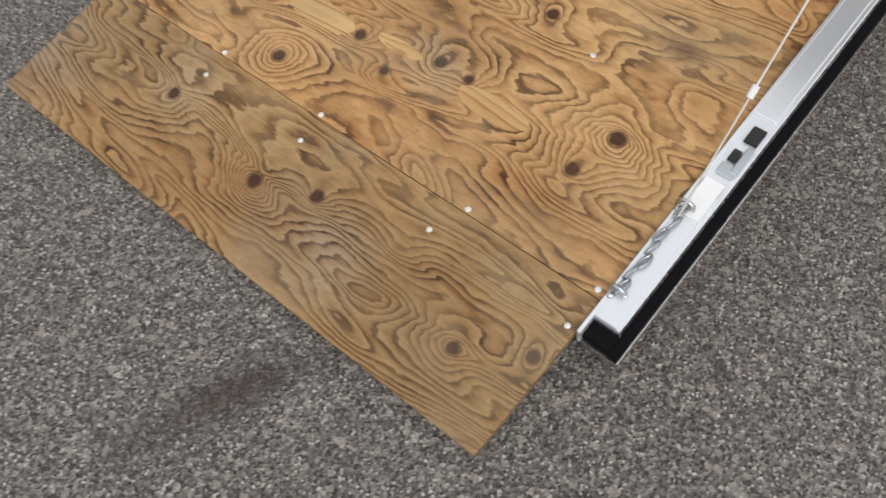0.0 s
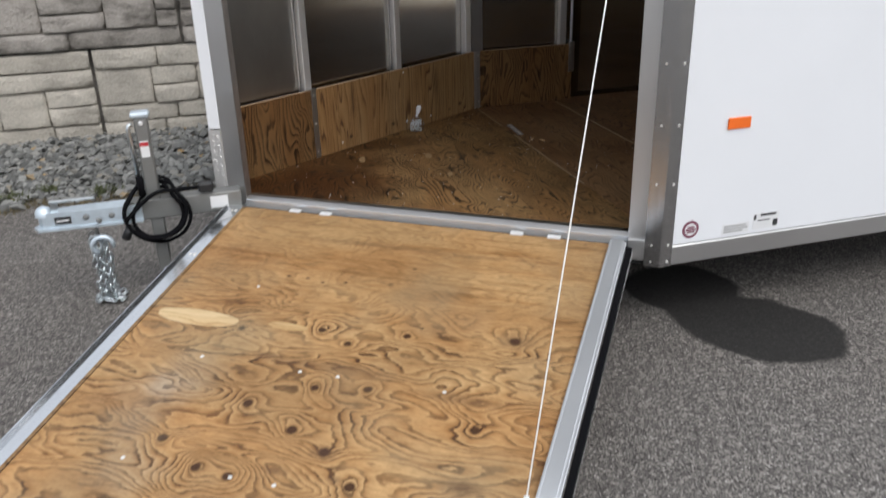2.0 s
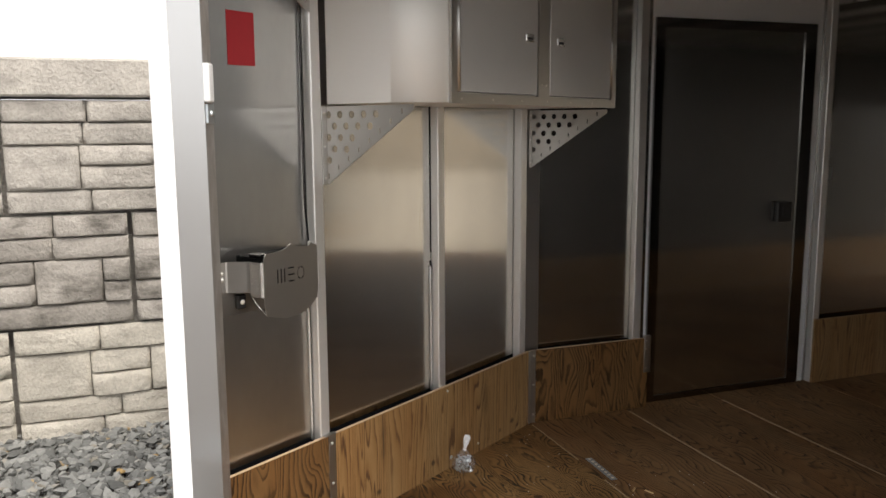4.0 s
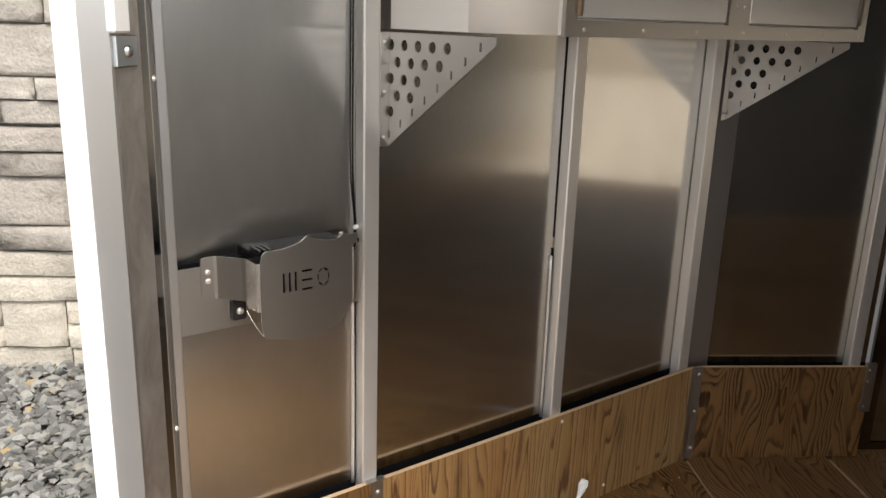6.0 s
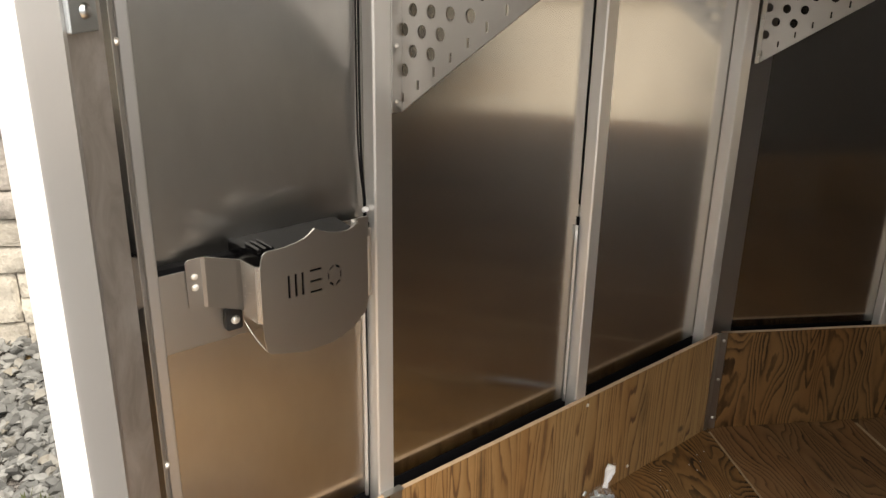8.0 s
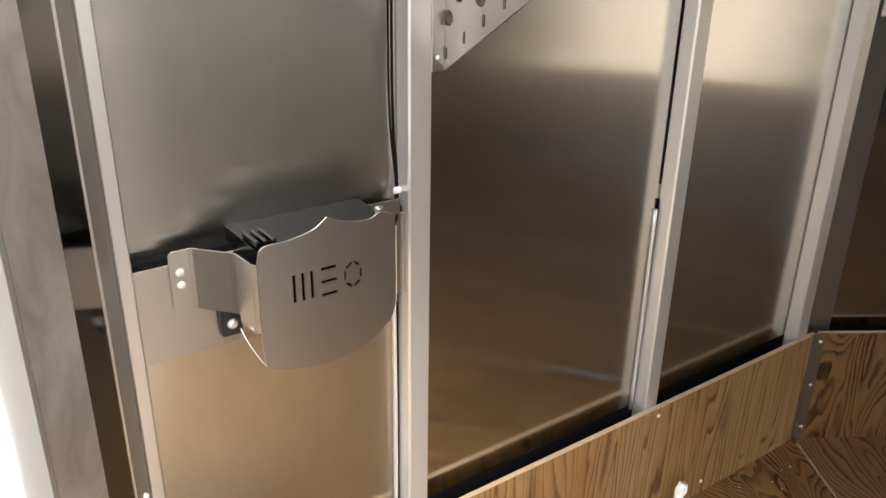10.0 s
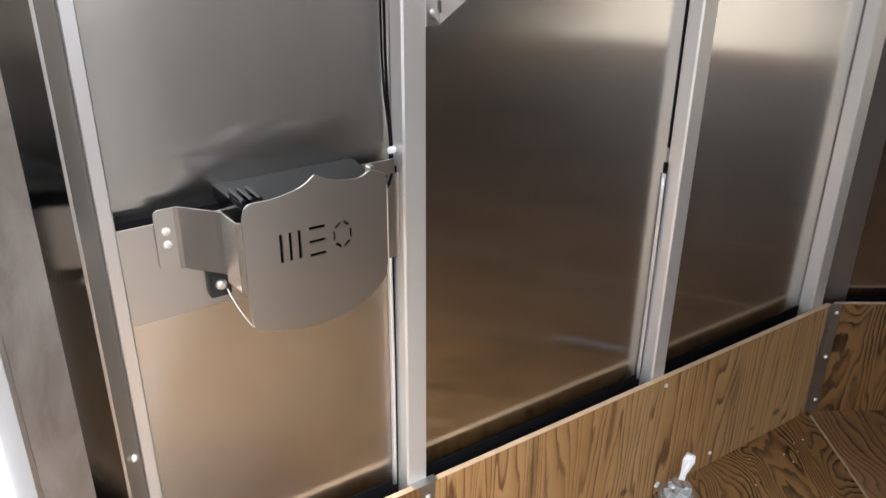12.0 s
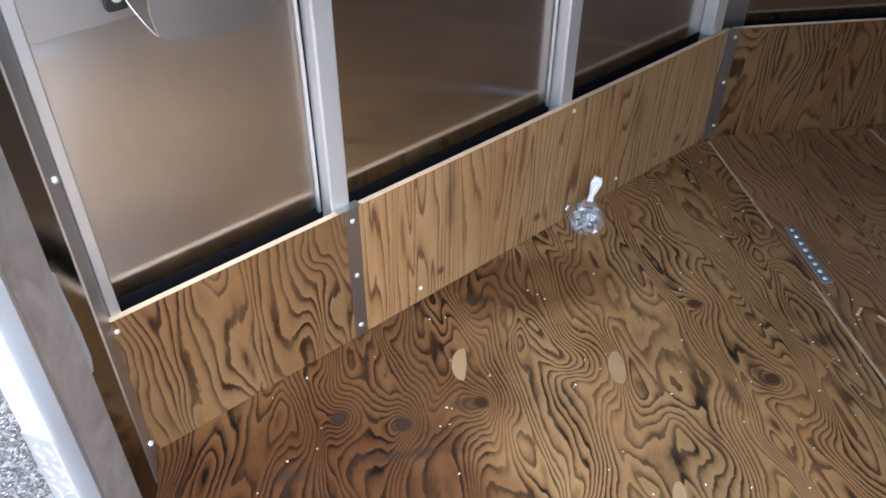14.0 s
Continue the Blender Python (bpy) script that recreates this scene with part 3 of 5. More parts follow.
ceiling = tagged(part("ceiling", bm, CEIL), "sheet ceiling darkened to dim the interior, with aluminium roof bows", "ceiling", kind="structure")

# nose wall (along x): skin outside, sheet inside
bm = B()
prism(bm, [(1.66, 2.728), (3.40, 2.728), (3.42, 2.76), (1.68, 2.76)], 0.28, ZC + 0.05)
wall_north = tagged(part("wall_north", bm, WHITE), "trailer nose wall of bare aluminium sheet", "wall", kind="structure")
STUDS_X = [2.107, 2.716]
edges = [1.70, 2.107, 2.147, 2.716, 2.756, 3.33]
for i in range(0, 6, 2):
    bm = B()
    box(bm, edges[i] - 0.02, edges[i + 1] + 0.02, 2.724, 2.7275, ZK - 0.004, ZC)
    part("panel", bm, PANELLIT if i == 0 else PANEL, wall_north)
    # Near-black sheet behind the kick board, standing for the gap's shade.
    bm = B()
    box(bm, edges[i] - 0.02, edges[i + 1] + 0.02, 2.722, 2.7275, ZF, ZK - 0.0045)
    part("gap_shade", bm, RUBBERGAP, wall_north, "black sheet standing for the shade behind the kick board")
for x in STUDS_X:
    bm = B()
    box(bm, x, x + 0.04, 2.688, 2.7235, ZF, ZC, 0.003)
    part("stud", bm, STUD, wall_north)
# folded sheet edges beside the studs, with a black strip as the gap's shade
for x in STUDS_X:
    bm = B()
    tube(bm, [(x - 0.0085 + 0.0008 * math.sin(9 * z), 2.7196, z) for z in [ZK - 0.01 + (1.16 - ZK) * k / 12 for k in range(13)]], 0.0042, 6)
    part("folded_edge", bm, STUD, wall_north, "bright folded edge of the sheet", smooth=True)
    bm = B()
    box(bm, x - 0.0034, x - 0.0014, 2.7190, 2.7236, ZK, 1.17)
    part("gap", bm, RUBBERGAP, wall_north, "black strip standing for the shaded gap beside the stud")
# Thin black strip up the stud's edge, in place of a shadow line.
bm = B()
box(bm, 2.7142, 2.7155, 2.721, 2.7238, 1.2, ZC)
part("shadow_line", bm, RUBBERGAP, wall_north, "thin black strip standing for a shadow line by the stud")
bm = B()
prism(bm, [(1.640, 2.612), (1.652, 2.612), (1.682, 2.684), (1.6825, 2.7235), (1.640, 2.7235)], ZF, ZC)
nose_stud = part("stud", bm, STUDSHADED, wall_north, "angled stud by the doorway, toned darker as a shaded face")
bm = B()
box(bm, 1.683, 1.702, 2.6835, 2.7235, ZF, ZC, 0.002)
part("edge", bm, FRAME, nose_stud, "edge of the stud left in the lighter, lit tone")

# far side wall
bm = B()
box(bm, -0.05, LONG, 0.056, 0.09, 0.28, ZC + 0.05, m=FAR)
wall_east = tagged(part("wall_east", bm, WHITE), "far side wall of bare aluminium sheet", "wall", kind="structure")
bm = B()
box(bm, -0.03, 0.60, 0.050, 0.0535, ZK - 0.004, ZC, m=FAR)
part("panel", bm, PANELSHADED, wall_east)
# The far wall's gap gets the same near-black sheet as shade.
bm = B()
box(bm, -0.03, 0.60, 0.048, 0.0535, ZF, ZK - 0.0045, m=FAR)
part("gap_shade", bm, RUBBERGAP, wall_east, "black sheet standing for the shade behind the kick board")
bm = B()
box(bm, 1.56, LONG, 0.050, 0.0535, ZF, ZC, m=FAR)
part("panel", bm, PANELSHADED, wall_east)
bm = B()
box(bm, 3.277, 3.325, 2.688, 2.7235, ZF, ZC, 0.003)
post = part("corner_post", bm, STUD, wall_east)
bm = B()
box(bm, -0.012, 0.054, 0.0435, 0.0495, ZF, ZC, 0.001, m=FAR)
part("leg", bm, STUDSHADED, post, "leg of the corner angle, toned darker as a shaded face")
for s in (0.520, 1.57, 2.2, 2.8, 3.4):
    bm = B()
    box(bm, s, s + 0.04, 0.012, 0.0495, ZF, ZC, 0.003, m=FAR)
    part("stud", bm, STUD, wall_east)
# rear end: open, with a frame round it
bm = B()
R0 = FAR @ Matrix.Translation((LONG, 0, 0))
box(bm, 0, 0.05, -0.03, 0.1, 0.28, ZC + 0.05, m=R0)
box(bm, 0, 0.05, -2.24, -2.08, 0.28, ZC + 0.05, m=R0)
box(bm, 0, 0.05, -2.08, -0.03, 1.80, ZC + 0.05, m=R0)
tagged(part("wall_south", bm, FRAME), "half-open rear end of the trailer in an aluminium frame", "wall", kind="structure")

# Unseen slab and wall, added to give the panels something bright to reflect.
bm = B()
box(bm, -12, 9, -23.4, -0.2, -0.1, 0.006, m=basis(FK + A * (LONG + 24.0), -N))
tagged(part("pavement", bm, PALE), "unseen pale tan slab added behind the trailer for reflections", "pavement", kind="structure")
bm = B()
box(bm, -9, 12, 0, 0.2, -0.1, 4.5, m=basis(FK + A * (LONG + 24.0), N))
tagged(part("wall_backdrop", bm, CREAM), "unseen plain tan wall added far behind the trailer for reflections", "wall", kind="structure")

# near side wall: white skin outside, unseen inner face darkened to cut reflections
bm = B()
box(bm, 0.0, LONG + 1.29, 0.0, 0.03, 0.355, ZC + 0.10, m=NEAR)
wall_west = tagged(part("wall_west", bm, WHITE), "white painted side wall of the trailer", "wall", kind="structure")
bm = B()
box(bm, 0.02, LONG + 1.29, 0.034, 0.038, ZF, ZC, m=NEAR)
part("panel", bm, WALLDIMMED, wall_west)
bm = B()
box(bm, 0.02, LONG + 1.29, -0.006, 0.05, 0.278, 0.352, 0.004, m=NEAR)
part("bottom_rail", bm, FRAME, wall_west, "bare aluminium bottom rail")

# beams added out of sight under the floor, to darken the ground below
bm = B()
box(bm, 0.45, LONG + 1.2, 0.40, 0.45, 0.13, 0.268, 0.004, m=NEAR)
box(bm, 0.45, 0.53, 0.45, 1.85, 0.13, 0.268, 0.004, m=NEAR)
box(bm, 0.6, LONG + 1.2, 1.85, 1.90, 0.13, 0.268, 0.004, m=NEAR)
part("shade_beam", bm, BLACK, floor, "black beams added under the floor to deepen the shade")

# roof
bm = B()
prism(bm, [PL - U * 0.08, Vector((1.60, 2.76, 0)), Vector((3.42, 2.76, 0)), back(FAR_LINE) + N * 0.04, back(C1), C1], ZC + 0.052, ZC + 0.14)
tagged(part("roof", bm, WHITE), "white sheet roof of the trailer", "roof", kind="structure")

# ---- doorway ----
bm = B()
prism(bm, [(0.0005, 0.0135), (-0.0005, 0.019), (-0.095, 0.0405), (-0.095, 0.033)], 0.28, ZC, DOOR)
frame_l = tagged(part("trim_nose_post", bm, FRAME), "aluminium doorway post at the nose", "door frame", kind="structure")
bm = B()
prism(bm, [(-0.001, 0.0195), (-0.016, 0.078), (-0.030, 0.080), (-0.050, 0.052), (-0.090, 0.049), (-0.090, 0.0405)], 0.28, ZC, DOOR)
part("jamb", bm, SMEARED, frame_l, "smeared inner face of the post")
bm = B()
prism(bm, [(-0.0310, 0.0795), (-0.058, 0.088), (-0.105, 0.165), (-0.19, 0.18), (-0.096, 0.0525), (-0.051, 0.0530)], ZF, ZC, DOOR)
part("groove", bm, GROOVE, frame_l, "smooth recess behind the post, its shade put in the colour")
bm = B()
prism(bm, [(-0.145, 0.0260), (-0.097, 0.0315), (-0.0955, 0.0335), (-0.0955, 0.0375), (-0.140, 0.0310), (-0.230, 0.228), (-0.238, 0.228)], 0.66, ZC + 0.1, DOOR)
part("corner_strip", bm, WHITE, frame_l, "white painted corner strip")
bm = B()
prism(bm, [(-0.148, 0.0240), (-0.0955, 0.0300), (-0.0955, 0.0375), (-0.140, 0.0310), (-0.230, 0.228), (-0.238, 0.228)], 0.29, 0.655, DOOR)
part("stone_guard", bm, STUD, frame_l, "bright tread plate stone guard")
bm = B()
prism(bm, [(WIDE, 0.0), (WIDE + 0.085, 0.0), (WIDE + 0.13, 0.004), (WIDE + 0.10, 0.06), (WIDE, 0.06)], 0.29, ZC, DOOR)
frame_r = tagged(part("trim_side_post", bm, FRAME), "wide aluminium doorway post at the body corner, its trim painted with reflection streaks", "door frame", kind="structure")
bm = B()
CT = C1 - A * 0.022          # outer edge of the corner trim
prism(bm, [CT - U * 0.052 + D * 0.004, CT + D * 0.004 - N * 0.006, CT + A * 0.047 - N * 0.006, CT + A * 0.047, C1, CT - U * 0.052 - D * 0.013], 0.278, ZC)
part("corner_trim", bm, TRIM, frame_r, "riveted aluminium corner trim")
bm = B()
box(bm, -0.02, WIDE + 0.13, 0.0, 0.08, ZC - 0.03, ZC + 0.06, m=DOOR)
tagged(part("trim_header", bm, FRAME), "aluminium header over the doorway", "door frame", kind="structure")
bm = B()
prism(bm, [(-0.012, 0.325), (0.009, 0.325), (0.009, 0.372), (0.012, 0.374), (0.012, 0.28), (-0.012, 0.28)], 0, WIDE, DOOR @ Matrix(((0, 0, 1, 0), (1, 0, 0, 0), (0, 1, 0, 0), (0, 0, 0, 1))))
sill_side = B()
prism(sill_side, [(0.0125, 0.325), (0.0125, 0.3715), (0.03, 0.384), (0.06, 0.384), (0.07, 0.36), (0.07, 0.28), (0.0125, 0.28)], 0, WIDE, DOOR @ Matrix(((0, 0, 1, 0), (1, 0, 0, 0), (0, 1, 0, 0), (0, 0, 0, 1))))
sill = tagged(part("trim_sill", bm, RAIL), "bare aluminium doorway sill", "sill", kind="structure")
# Inner half in darker metal, to keep its glare out of the panels.
part("inner_sill", sill_side, STRIP, sill, "inner half of the sill, darkened to cut its reflection")

# ---- ramp door ----
ramp = thing("ramp_door", "open plywood ramp door in an aluminium frame, resting on the asphalt", "ramp", RAMP)


def left(s):
    """The deck's edge on the nose side, s metres down the ramp: it runs in towards the end."""
    return 0.016 + 0.068 * s


bm = B()
prism(bm, [(left(0.0), -0.022), (left(1.60), -1.60), (0.125, -1.795), (1.503, -1.775), (1.503, -0.022)], -0.016, 0.0)
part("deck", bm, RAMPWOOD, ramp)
fa = math.atan2(0.072 - SLOPE * 0.33, 0.33)
FLAP = Matrix.Translation((0, -1.790, 0)) @ Matrix.Rotation(fa, 4, "X")
bm = B()
prism(bm, [(0.128, -0.006), (0.128, -0.343), (1.493, -0.326), (1.503, 0.0125)], -0.017, 0.0)
flap = part("flap", bm, FLAPWOOD, ramp, "weathered plywood end flap", FLAP)
# rail beside the body: a flat bar, a rubber seal and an outer lip
bm = B()
box(bm, 1.504, 1.562, -1.808, -0.012, -0.006, 0.010, 0.002)
box(bm, 1.5045, 1.512, -1.850, -0.012, -0.03, 0.016, 0.001)
box(bm, 1.5115, 1.555, -1.808, -1.50, 0.010, 0.016, 0.001)
box(bm, 1.5115, 1.553, -1.30, -0.012, 0.010, 0.0155, 0.001)
rail = part("rail", bm, RAIL, ramp, "bright aluminium edge rail")
bm = B()
box(bm, 1.5632, 1.582, -1.842, -0.012, -0.046, -0.012)
box(bm, 1.513, 1.5632, -1.842, -1.810, -0.03, -0.004)
part("rubber_seal", bm, RUBBERGAP, ramp, "black rubber seal")
bm = B()
box(bm, 1.5832, 1.5860, -1.846, -0.012, -0.048, -0.026)
box(bm, 1.5125, 1.5832, -1.846, -1.8432, -0.048, -0.034)
part("lip", bm, BRIGHT, ramp, "thin bright outer lip")
bm = B()
box(bm, 1.526, 1.552, -1.366, -1.328, 0.0101, 0.0165)
box(bm, 1.523, 1.539, -1.416, -1.390, 0.0101, 0.0160)
part("latch_slot", bm, SHADE, ramp, "dark latch slot")
bm = B()
box(bm, 1.541, 1.556, -1.44, -1.375, 0.0101, 0.018, 0.002)
box(bm, 1.520, 1.556, -1.452, -1.422, 0.0101, 0.016, 0.002)
part("latch", bm, ZINC, ramp, "zinc latch")
bm = B()
box(bm, 1.514, 1.552, -1.56, -1.47, 0.0161, 0.0175)
part("label_plate", bm, PAPER, ramp, "blank white label")
# chain and shackle lying on the rail
bm = B()
for i in range(7):
    s = 1.56 + 0.03 * i
    ax = Vector((0.2, 1, 0)).normalized()
    c = Vector((1.520 + 0.004 * math.sin(i * 2.1), -s, 0.023))
    up = Vector((0, 0, 1)) if i % 2 else Vector((1, 0, 0.3)).normalized()
    tube(bm, [c + ax * 0.017 * math.cos(a) + up * 0.006 * math.sin(a) for a in [k * math.pi / 5 for k in range(10)]], 0.003, 6, True)
chain = part("chain", bm, CHAIN, ramp, "short steel chain", smooth=True)
bm = B()
for s in (1.545, 1.752):
    tube(bm, [(1.505, -s, 0.016), (1.508, -s, 0.032), (1.520, -s, 0.036), (1.533, -s, 0.030), (1.534, -s, 0.016)], 0.004, 6)
    dome(bm, (1.512, -s - 0.012, 0.0165), (0, 0, 1), 0.007, 0.005)
part("eye_bolt", bm, ZINC, ramp, "steel eye bolts", smooth=True)
# rail on the nose side: an upright flat angle
bm = B()
prism(bm, [(left(0.0) - 0.064, -0.012), (left(1.60) - 0.058, -1.575), (left(1.60) - 0.03, -1.625), (left(1.60) - 0.001, -1.625), (left(0.0) - 0.001, -0.012)], -0.022, 0.014)
prism(bm, [(left(0.0) - 0.068, -0.012), (left(1.60) - 0.062, -1.56), (left(1.60) - 0.059, -1.56), (left(0.0) - 0.065, -0.012)], -0.03, 0.026)
railn = part("rail", bm, RAILNOSE, ramp, "bright aluminium edge rail")
bm = B()
for s in (0.08, 0.42, 1.50):
    for k in (0.0, 0.018) if s < 1 else (0.0,):
        dome(bm, (left(s) - 0.035 + k, -s, 0.0142), (0, 0, 1), 0.006, 0.003)
part("rivet", bm, SCREW, railn)
bm = B()
tube(bm, [(0.085, -1.60, -0.012), (0.104, -1.815, -0.014)], 0.014, 10)
part("hinge_tube", bm, BLACK, ramp, "dark hinge tube", smooth=True)
# hinge leaves along the sill
for w in (0.242, 0.378, 1.162, 1.302):
    bm = B()
    box(bm, w - 0.024, w + 0.024, -0.030, -0.006, 0.0005, 0.006, 0.0015)
    part("hinge_leaf", bm, PAPER, ramp, "small white hinge leaf")
# screw heads, knots' filler patches
for w, s in ((0.365, 0.543), (0.384, 0.932), (0.721, 0.927), (0.842, 0.922), (0.41, 1.361), (0.733, 1.350), (0.858, 1.346), (1.18, 1.346), (1.17, 0.912), (0.520, 1.781), (0.816, 1.777), (1.201, 1.771), (1.486, 1.761)):
    bm = B()
    dome(bm, (w, -s, 0.0), (0, 0, 1), 0.0065, 0.0018)
    part("screw", bm, SCREW, ramp)
for w in (0.527, 0.822, 1.168, 1.483):
    bm = B()
    dome(bm, (w, -0.056, 0.0), (0, 0, 1), 0.006, 0.0018)
    part("screw", bm, SCREW, flap)
for w, s, rx, ry in ((0.250, 0.752, 0.152, 0.040), (0.578, 0.732, 0.070, 0.018), (0.316, 1.605, 0.152, 0.054), (0.627, 1.580, 0.092, 0.033), (1.094, 1.565, 0.086, 0.028), (0.834, 1.552, 0.060, 0.016)):
    bm = B()
    vs = [(w + rx * math.cos(a) * (1 + 0.04 * math.sin(3 * a)), -s + ry * math.copysign(abs(math.sin(a)) ** 0.8, math.sin(a))) for a in [k * math.pi / 14 for k in range(28)]]
    prism(bm, vs, -0.002, 0.0006)
    part("patch", bm, PATCHWOOD if rx > 0.1 else RAMPPLUG, ramp, "pale oval plywood patch")


# ---- kick boards ----
for x0, x1 in ((1.667, 2.137), (2.141, 3.345)):
    bm = B()
    box(bm, x0, x1, VY, VY + 0.012, ZF + 0.001, ZK)
    kick = part("kick_board", bm, KICKBOLD if x0 < 2 else KICKWOOD, wall_north, "", None)
    bm = B()
    box(bm, x0, x1, VY + 0.0005, VY + 0.0115, ZK + 0.0002, ZK + 0.0012)
    part("top_edge", bm, EDGE, kick, "raw plywood edge")
bm = B()
box(bm, 0.006, 0.595, 0.0, 0.012, ZF + 0.001, ZK)
kick = part("kick_board", bm, KICKBOLD, wall_east, m=FAR)
bm = B()
box(bm, 0.006, 0.595, 0.0005, 0.0115, ZK + 0.0002, ZK + 0.0012)
part("top_edge", bm, EDGE, kick, "raw plywood edge")
bm = B()
box(bm, 1.575, LONG, 0.0, 0.012, ZF + 0.001, ZK)
part("kick_board", bm, KICKWOOD, wall_east, m=FAR)
bm = B()
box(bm, 0.35, LONG + 1.29, 0.072, 0.084, ZF + 0.001, ZK)
part("kick_board", bm, KICKWOOD, wall_west, m=NEAR)


def screws(parent, places, axis, r=0.0055, h=0.003):
    for p in places:
        bm = B()
        dome(bm, p, axis, r, h)
        part("screw", bm, SCREW, parent)


screws(wall_north, [(1.668, 2.650, 0.979), (1.668, 2.650, 1.635), (1.668, 2.650, 0.42)], (0.92, -0.39, 0), 0.006, 0.006)
# joint cover strips on the kick boards
bm = B()
box(bm, 2.125, 2.155, VY - 0.003, VY - 0.0005, ZF + 0.002, ZK + 0.002, 0.0005)
box(bm, 2.112, 2.160, VY - 0.003, VY + 0.014, ZK + 0.0022, ZK + 0.0042)
strip = part("joint_strip", bm, STRIP, wall_north, "flat aluminium joint strip")
screws(strip, [(2.139, VY - 0.003, z) for z in (0.664, 0.530, 0.394)], (0, -1, 0))
bm = B()
a0 = FAR @ Vector((0.022, -0.0005, 0))
a1 = FAR @ Vector((0.022, -0.003, 0))
prism(bm, [(3.330, VY - 0.0005), (3.330, VY - 0.003), (3.349, VY - 0.003), (a1.x, a1.y), (a0.x, a0.y), (3.351, VY - 0.0005)], ZF + 0.002, ZK + 0.003)
strip = part("joint_strip", bm, STRIP, wall_east, "folded aluminium corner strip")
screws(strip, [FAR @ Vector((0.012, -0.003, z)) for z in (0.667, 0.536, 0.402)], -N)
screws(wall_north, [(2.749, VY, 0.671), (1.684, VY, 0.668), (1.676, VY, 0.392), (2.30, VY, 0.40), (2.95, VY, 0.40)], (0, -1, 0), 0.005, 0.004)
bm = B()
box(bm, 0.575, 0.61, -0.003, 0.012, 0.53, ZK + 0.012, 0.001, m=FAR)
strip = part("end_cap", bm, STRIP, wall_east, "small aluminium end cap")
screws(strip, [FAR @ Vector((0.585, -0.003, z)) for z in (0.55, 0.64, 0.68)], -N, 0.004)

# pale dirt in the floor joints, oval plugs, steel track plate
for s, w0, w1 in ((0.0, -1.45, -0.62), (0.0, -0.42, -0.02), (0.49, -1.9, -0.02), (0.99, -1.9, -0.05)):
    bm = B()
    k = 0.005 if s else 0.0035
    n = 12
    pts = [(s - k * random.uniform(0.5, 1.2), w0 + (w1 - w0) * i / n) for i in range(n + 1)] + [(s + k * random.uniform(0.5, 1.2), w1 + (w0 - w1) * i / n) for i in range(n + 1)]
    prism(bm, [FAR @ Vector((x, y, 0)) for x, y in pts], ZF - 0.012, ZF + 0.0008)
    part("joint_filler", bm, DIRT, floor, "pale sawdust in the joint")
for x, y, rx, ry, turn, flat in ((2.247, 2.473, 0.044, 0.024, 48, 0.25), (2.481, 2.264, 0.044, 0.021, 48, 0.6), (2.33, 2.00, 0.03, 0.012, 40, 1.0)):
    bm = B()
    ca, sa = math.cos(radians(turn)), math.sin(radians(turn))
    q = [(rx * math.cos(a), ry * math.sin(a) * (flat if math.sin(a) < 0 else 1.0)) for a in [k * math.pi / 10 for k in range(20)]]
    prism(bm, [(x + ca * u - sa * v, y + sa * u + ca * v) for u, v in q], ZF - 0.004, ZF + 0.0007)
    part("patch", bm, PLUGWOOD, floor, "pale half-moon plywood plug")
T0, T1 = Vector((3.157, 2.292, 0)), Vector((3.038, 2.123, 0))
TRK = basis(T0 + Vector((0, 0, ZF)), T1 - T0)
track = thing("floor_track", "short galvanised tie-down track screwed over the floor joint", "track", TRK)
bm = B()
box(bm, 0, 0.207, -0.014, 0.014, 0.0005, 0.003, 0.001)
part("plate", bm, TRACK, track)
for i in range(8):
    bm = B()
    dome(bm, (0.014 + 0.0255 * i, 0.0, 0.003), (0, 0, 1), 0.006, 0.003)
    part("rivet", bm, SCREW, track)
# crumbs of sawdust
bm = B()
for i in range(170):
    x, y = random.uniform(1.75, 3.3), random.uniform(1.5, 2.66)
    if (Vector((x, y, 0)) - PL).dot(-D) < 0.03:
        continue
    s = random.uniform(0.0009, 0.002)
    box(bm, -s, s, -s * 0.5, s * 0.5, 0, s, m=Matrix.Translation((x, y, ZF)) @ Matrix.Rotation(random.uniform(0, 3), 4, "Z"))
tagged(part("sawdust", bm, PAPER), "scattered pale crumbs on the floor", "debris", kind="stuff")
for x, y, turn, l in ((3.004, 2.03, 10, 0.03), (3.02, 1.98, 80, 0.035)):
    bm = B()
    box(bm, -l / 2, l / 2, -0.003, 0.003, 0.0, 0.004, 0.001)
    tagged(part("wood_splinter", bm, PATCHWOOD, m=Matrix.Translation((x, y, ZF)) @ Matrix.Rotation(radians(turn), 4, "Z")), "pale wood splinter lying on the floor", "debris")

# ---- perforated plates ----


def plate(outline, holes, thick, m):
    """A flat plate in x and y with holes through it, thick along z."""
    bm = bmesh.new()
    es = []
    for loop in [outline] + holes:
        vs = [bm.verts.new((p[0], p[1], 0)) for p in loop]
        es += [bm.edges.new((vs[i], vs[(i + 1) % len(vs)])) for i in range(len(vs))]
    bmesh.ops.triangle_fill(bm, use_beauty=True, use_dissolve=False, edges=es)
    fs = bm.faces[:]
    ex = bmesh.ops.extrude_face_region(bm, geom=fs)
    bmesh.ops.translate(bm, verts=[v for v in ex["geom"] if isinstance(v, bmesh.types.BMVert)], vec=(0, 0, thick))
    bmesh.ops.recalc_face_normals(bm, faces=bm.faces)
    bmesh.ops.transform(bm, matrix=m, verts=bm.verts)
    return bm


def ring(x, y, r, n=12):
    return [(x + r * math.cos(2 * math.pi * k / n), y + r * math.sin(2 * math.pi * k / n)) for k in range(n)]


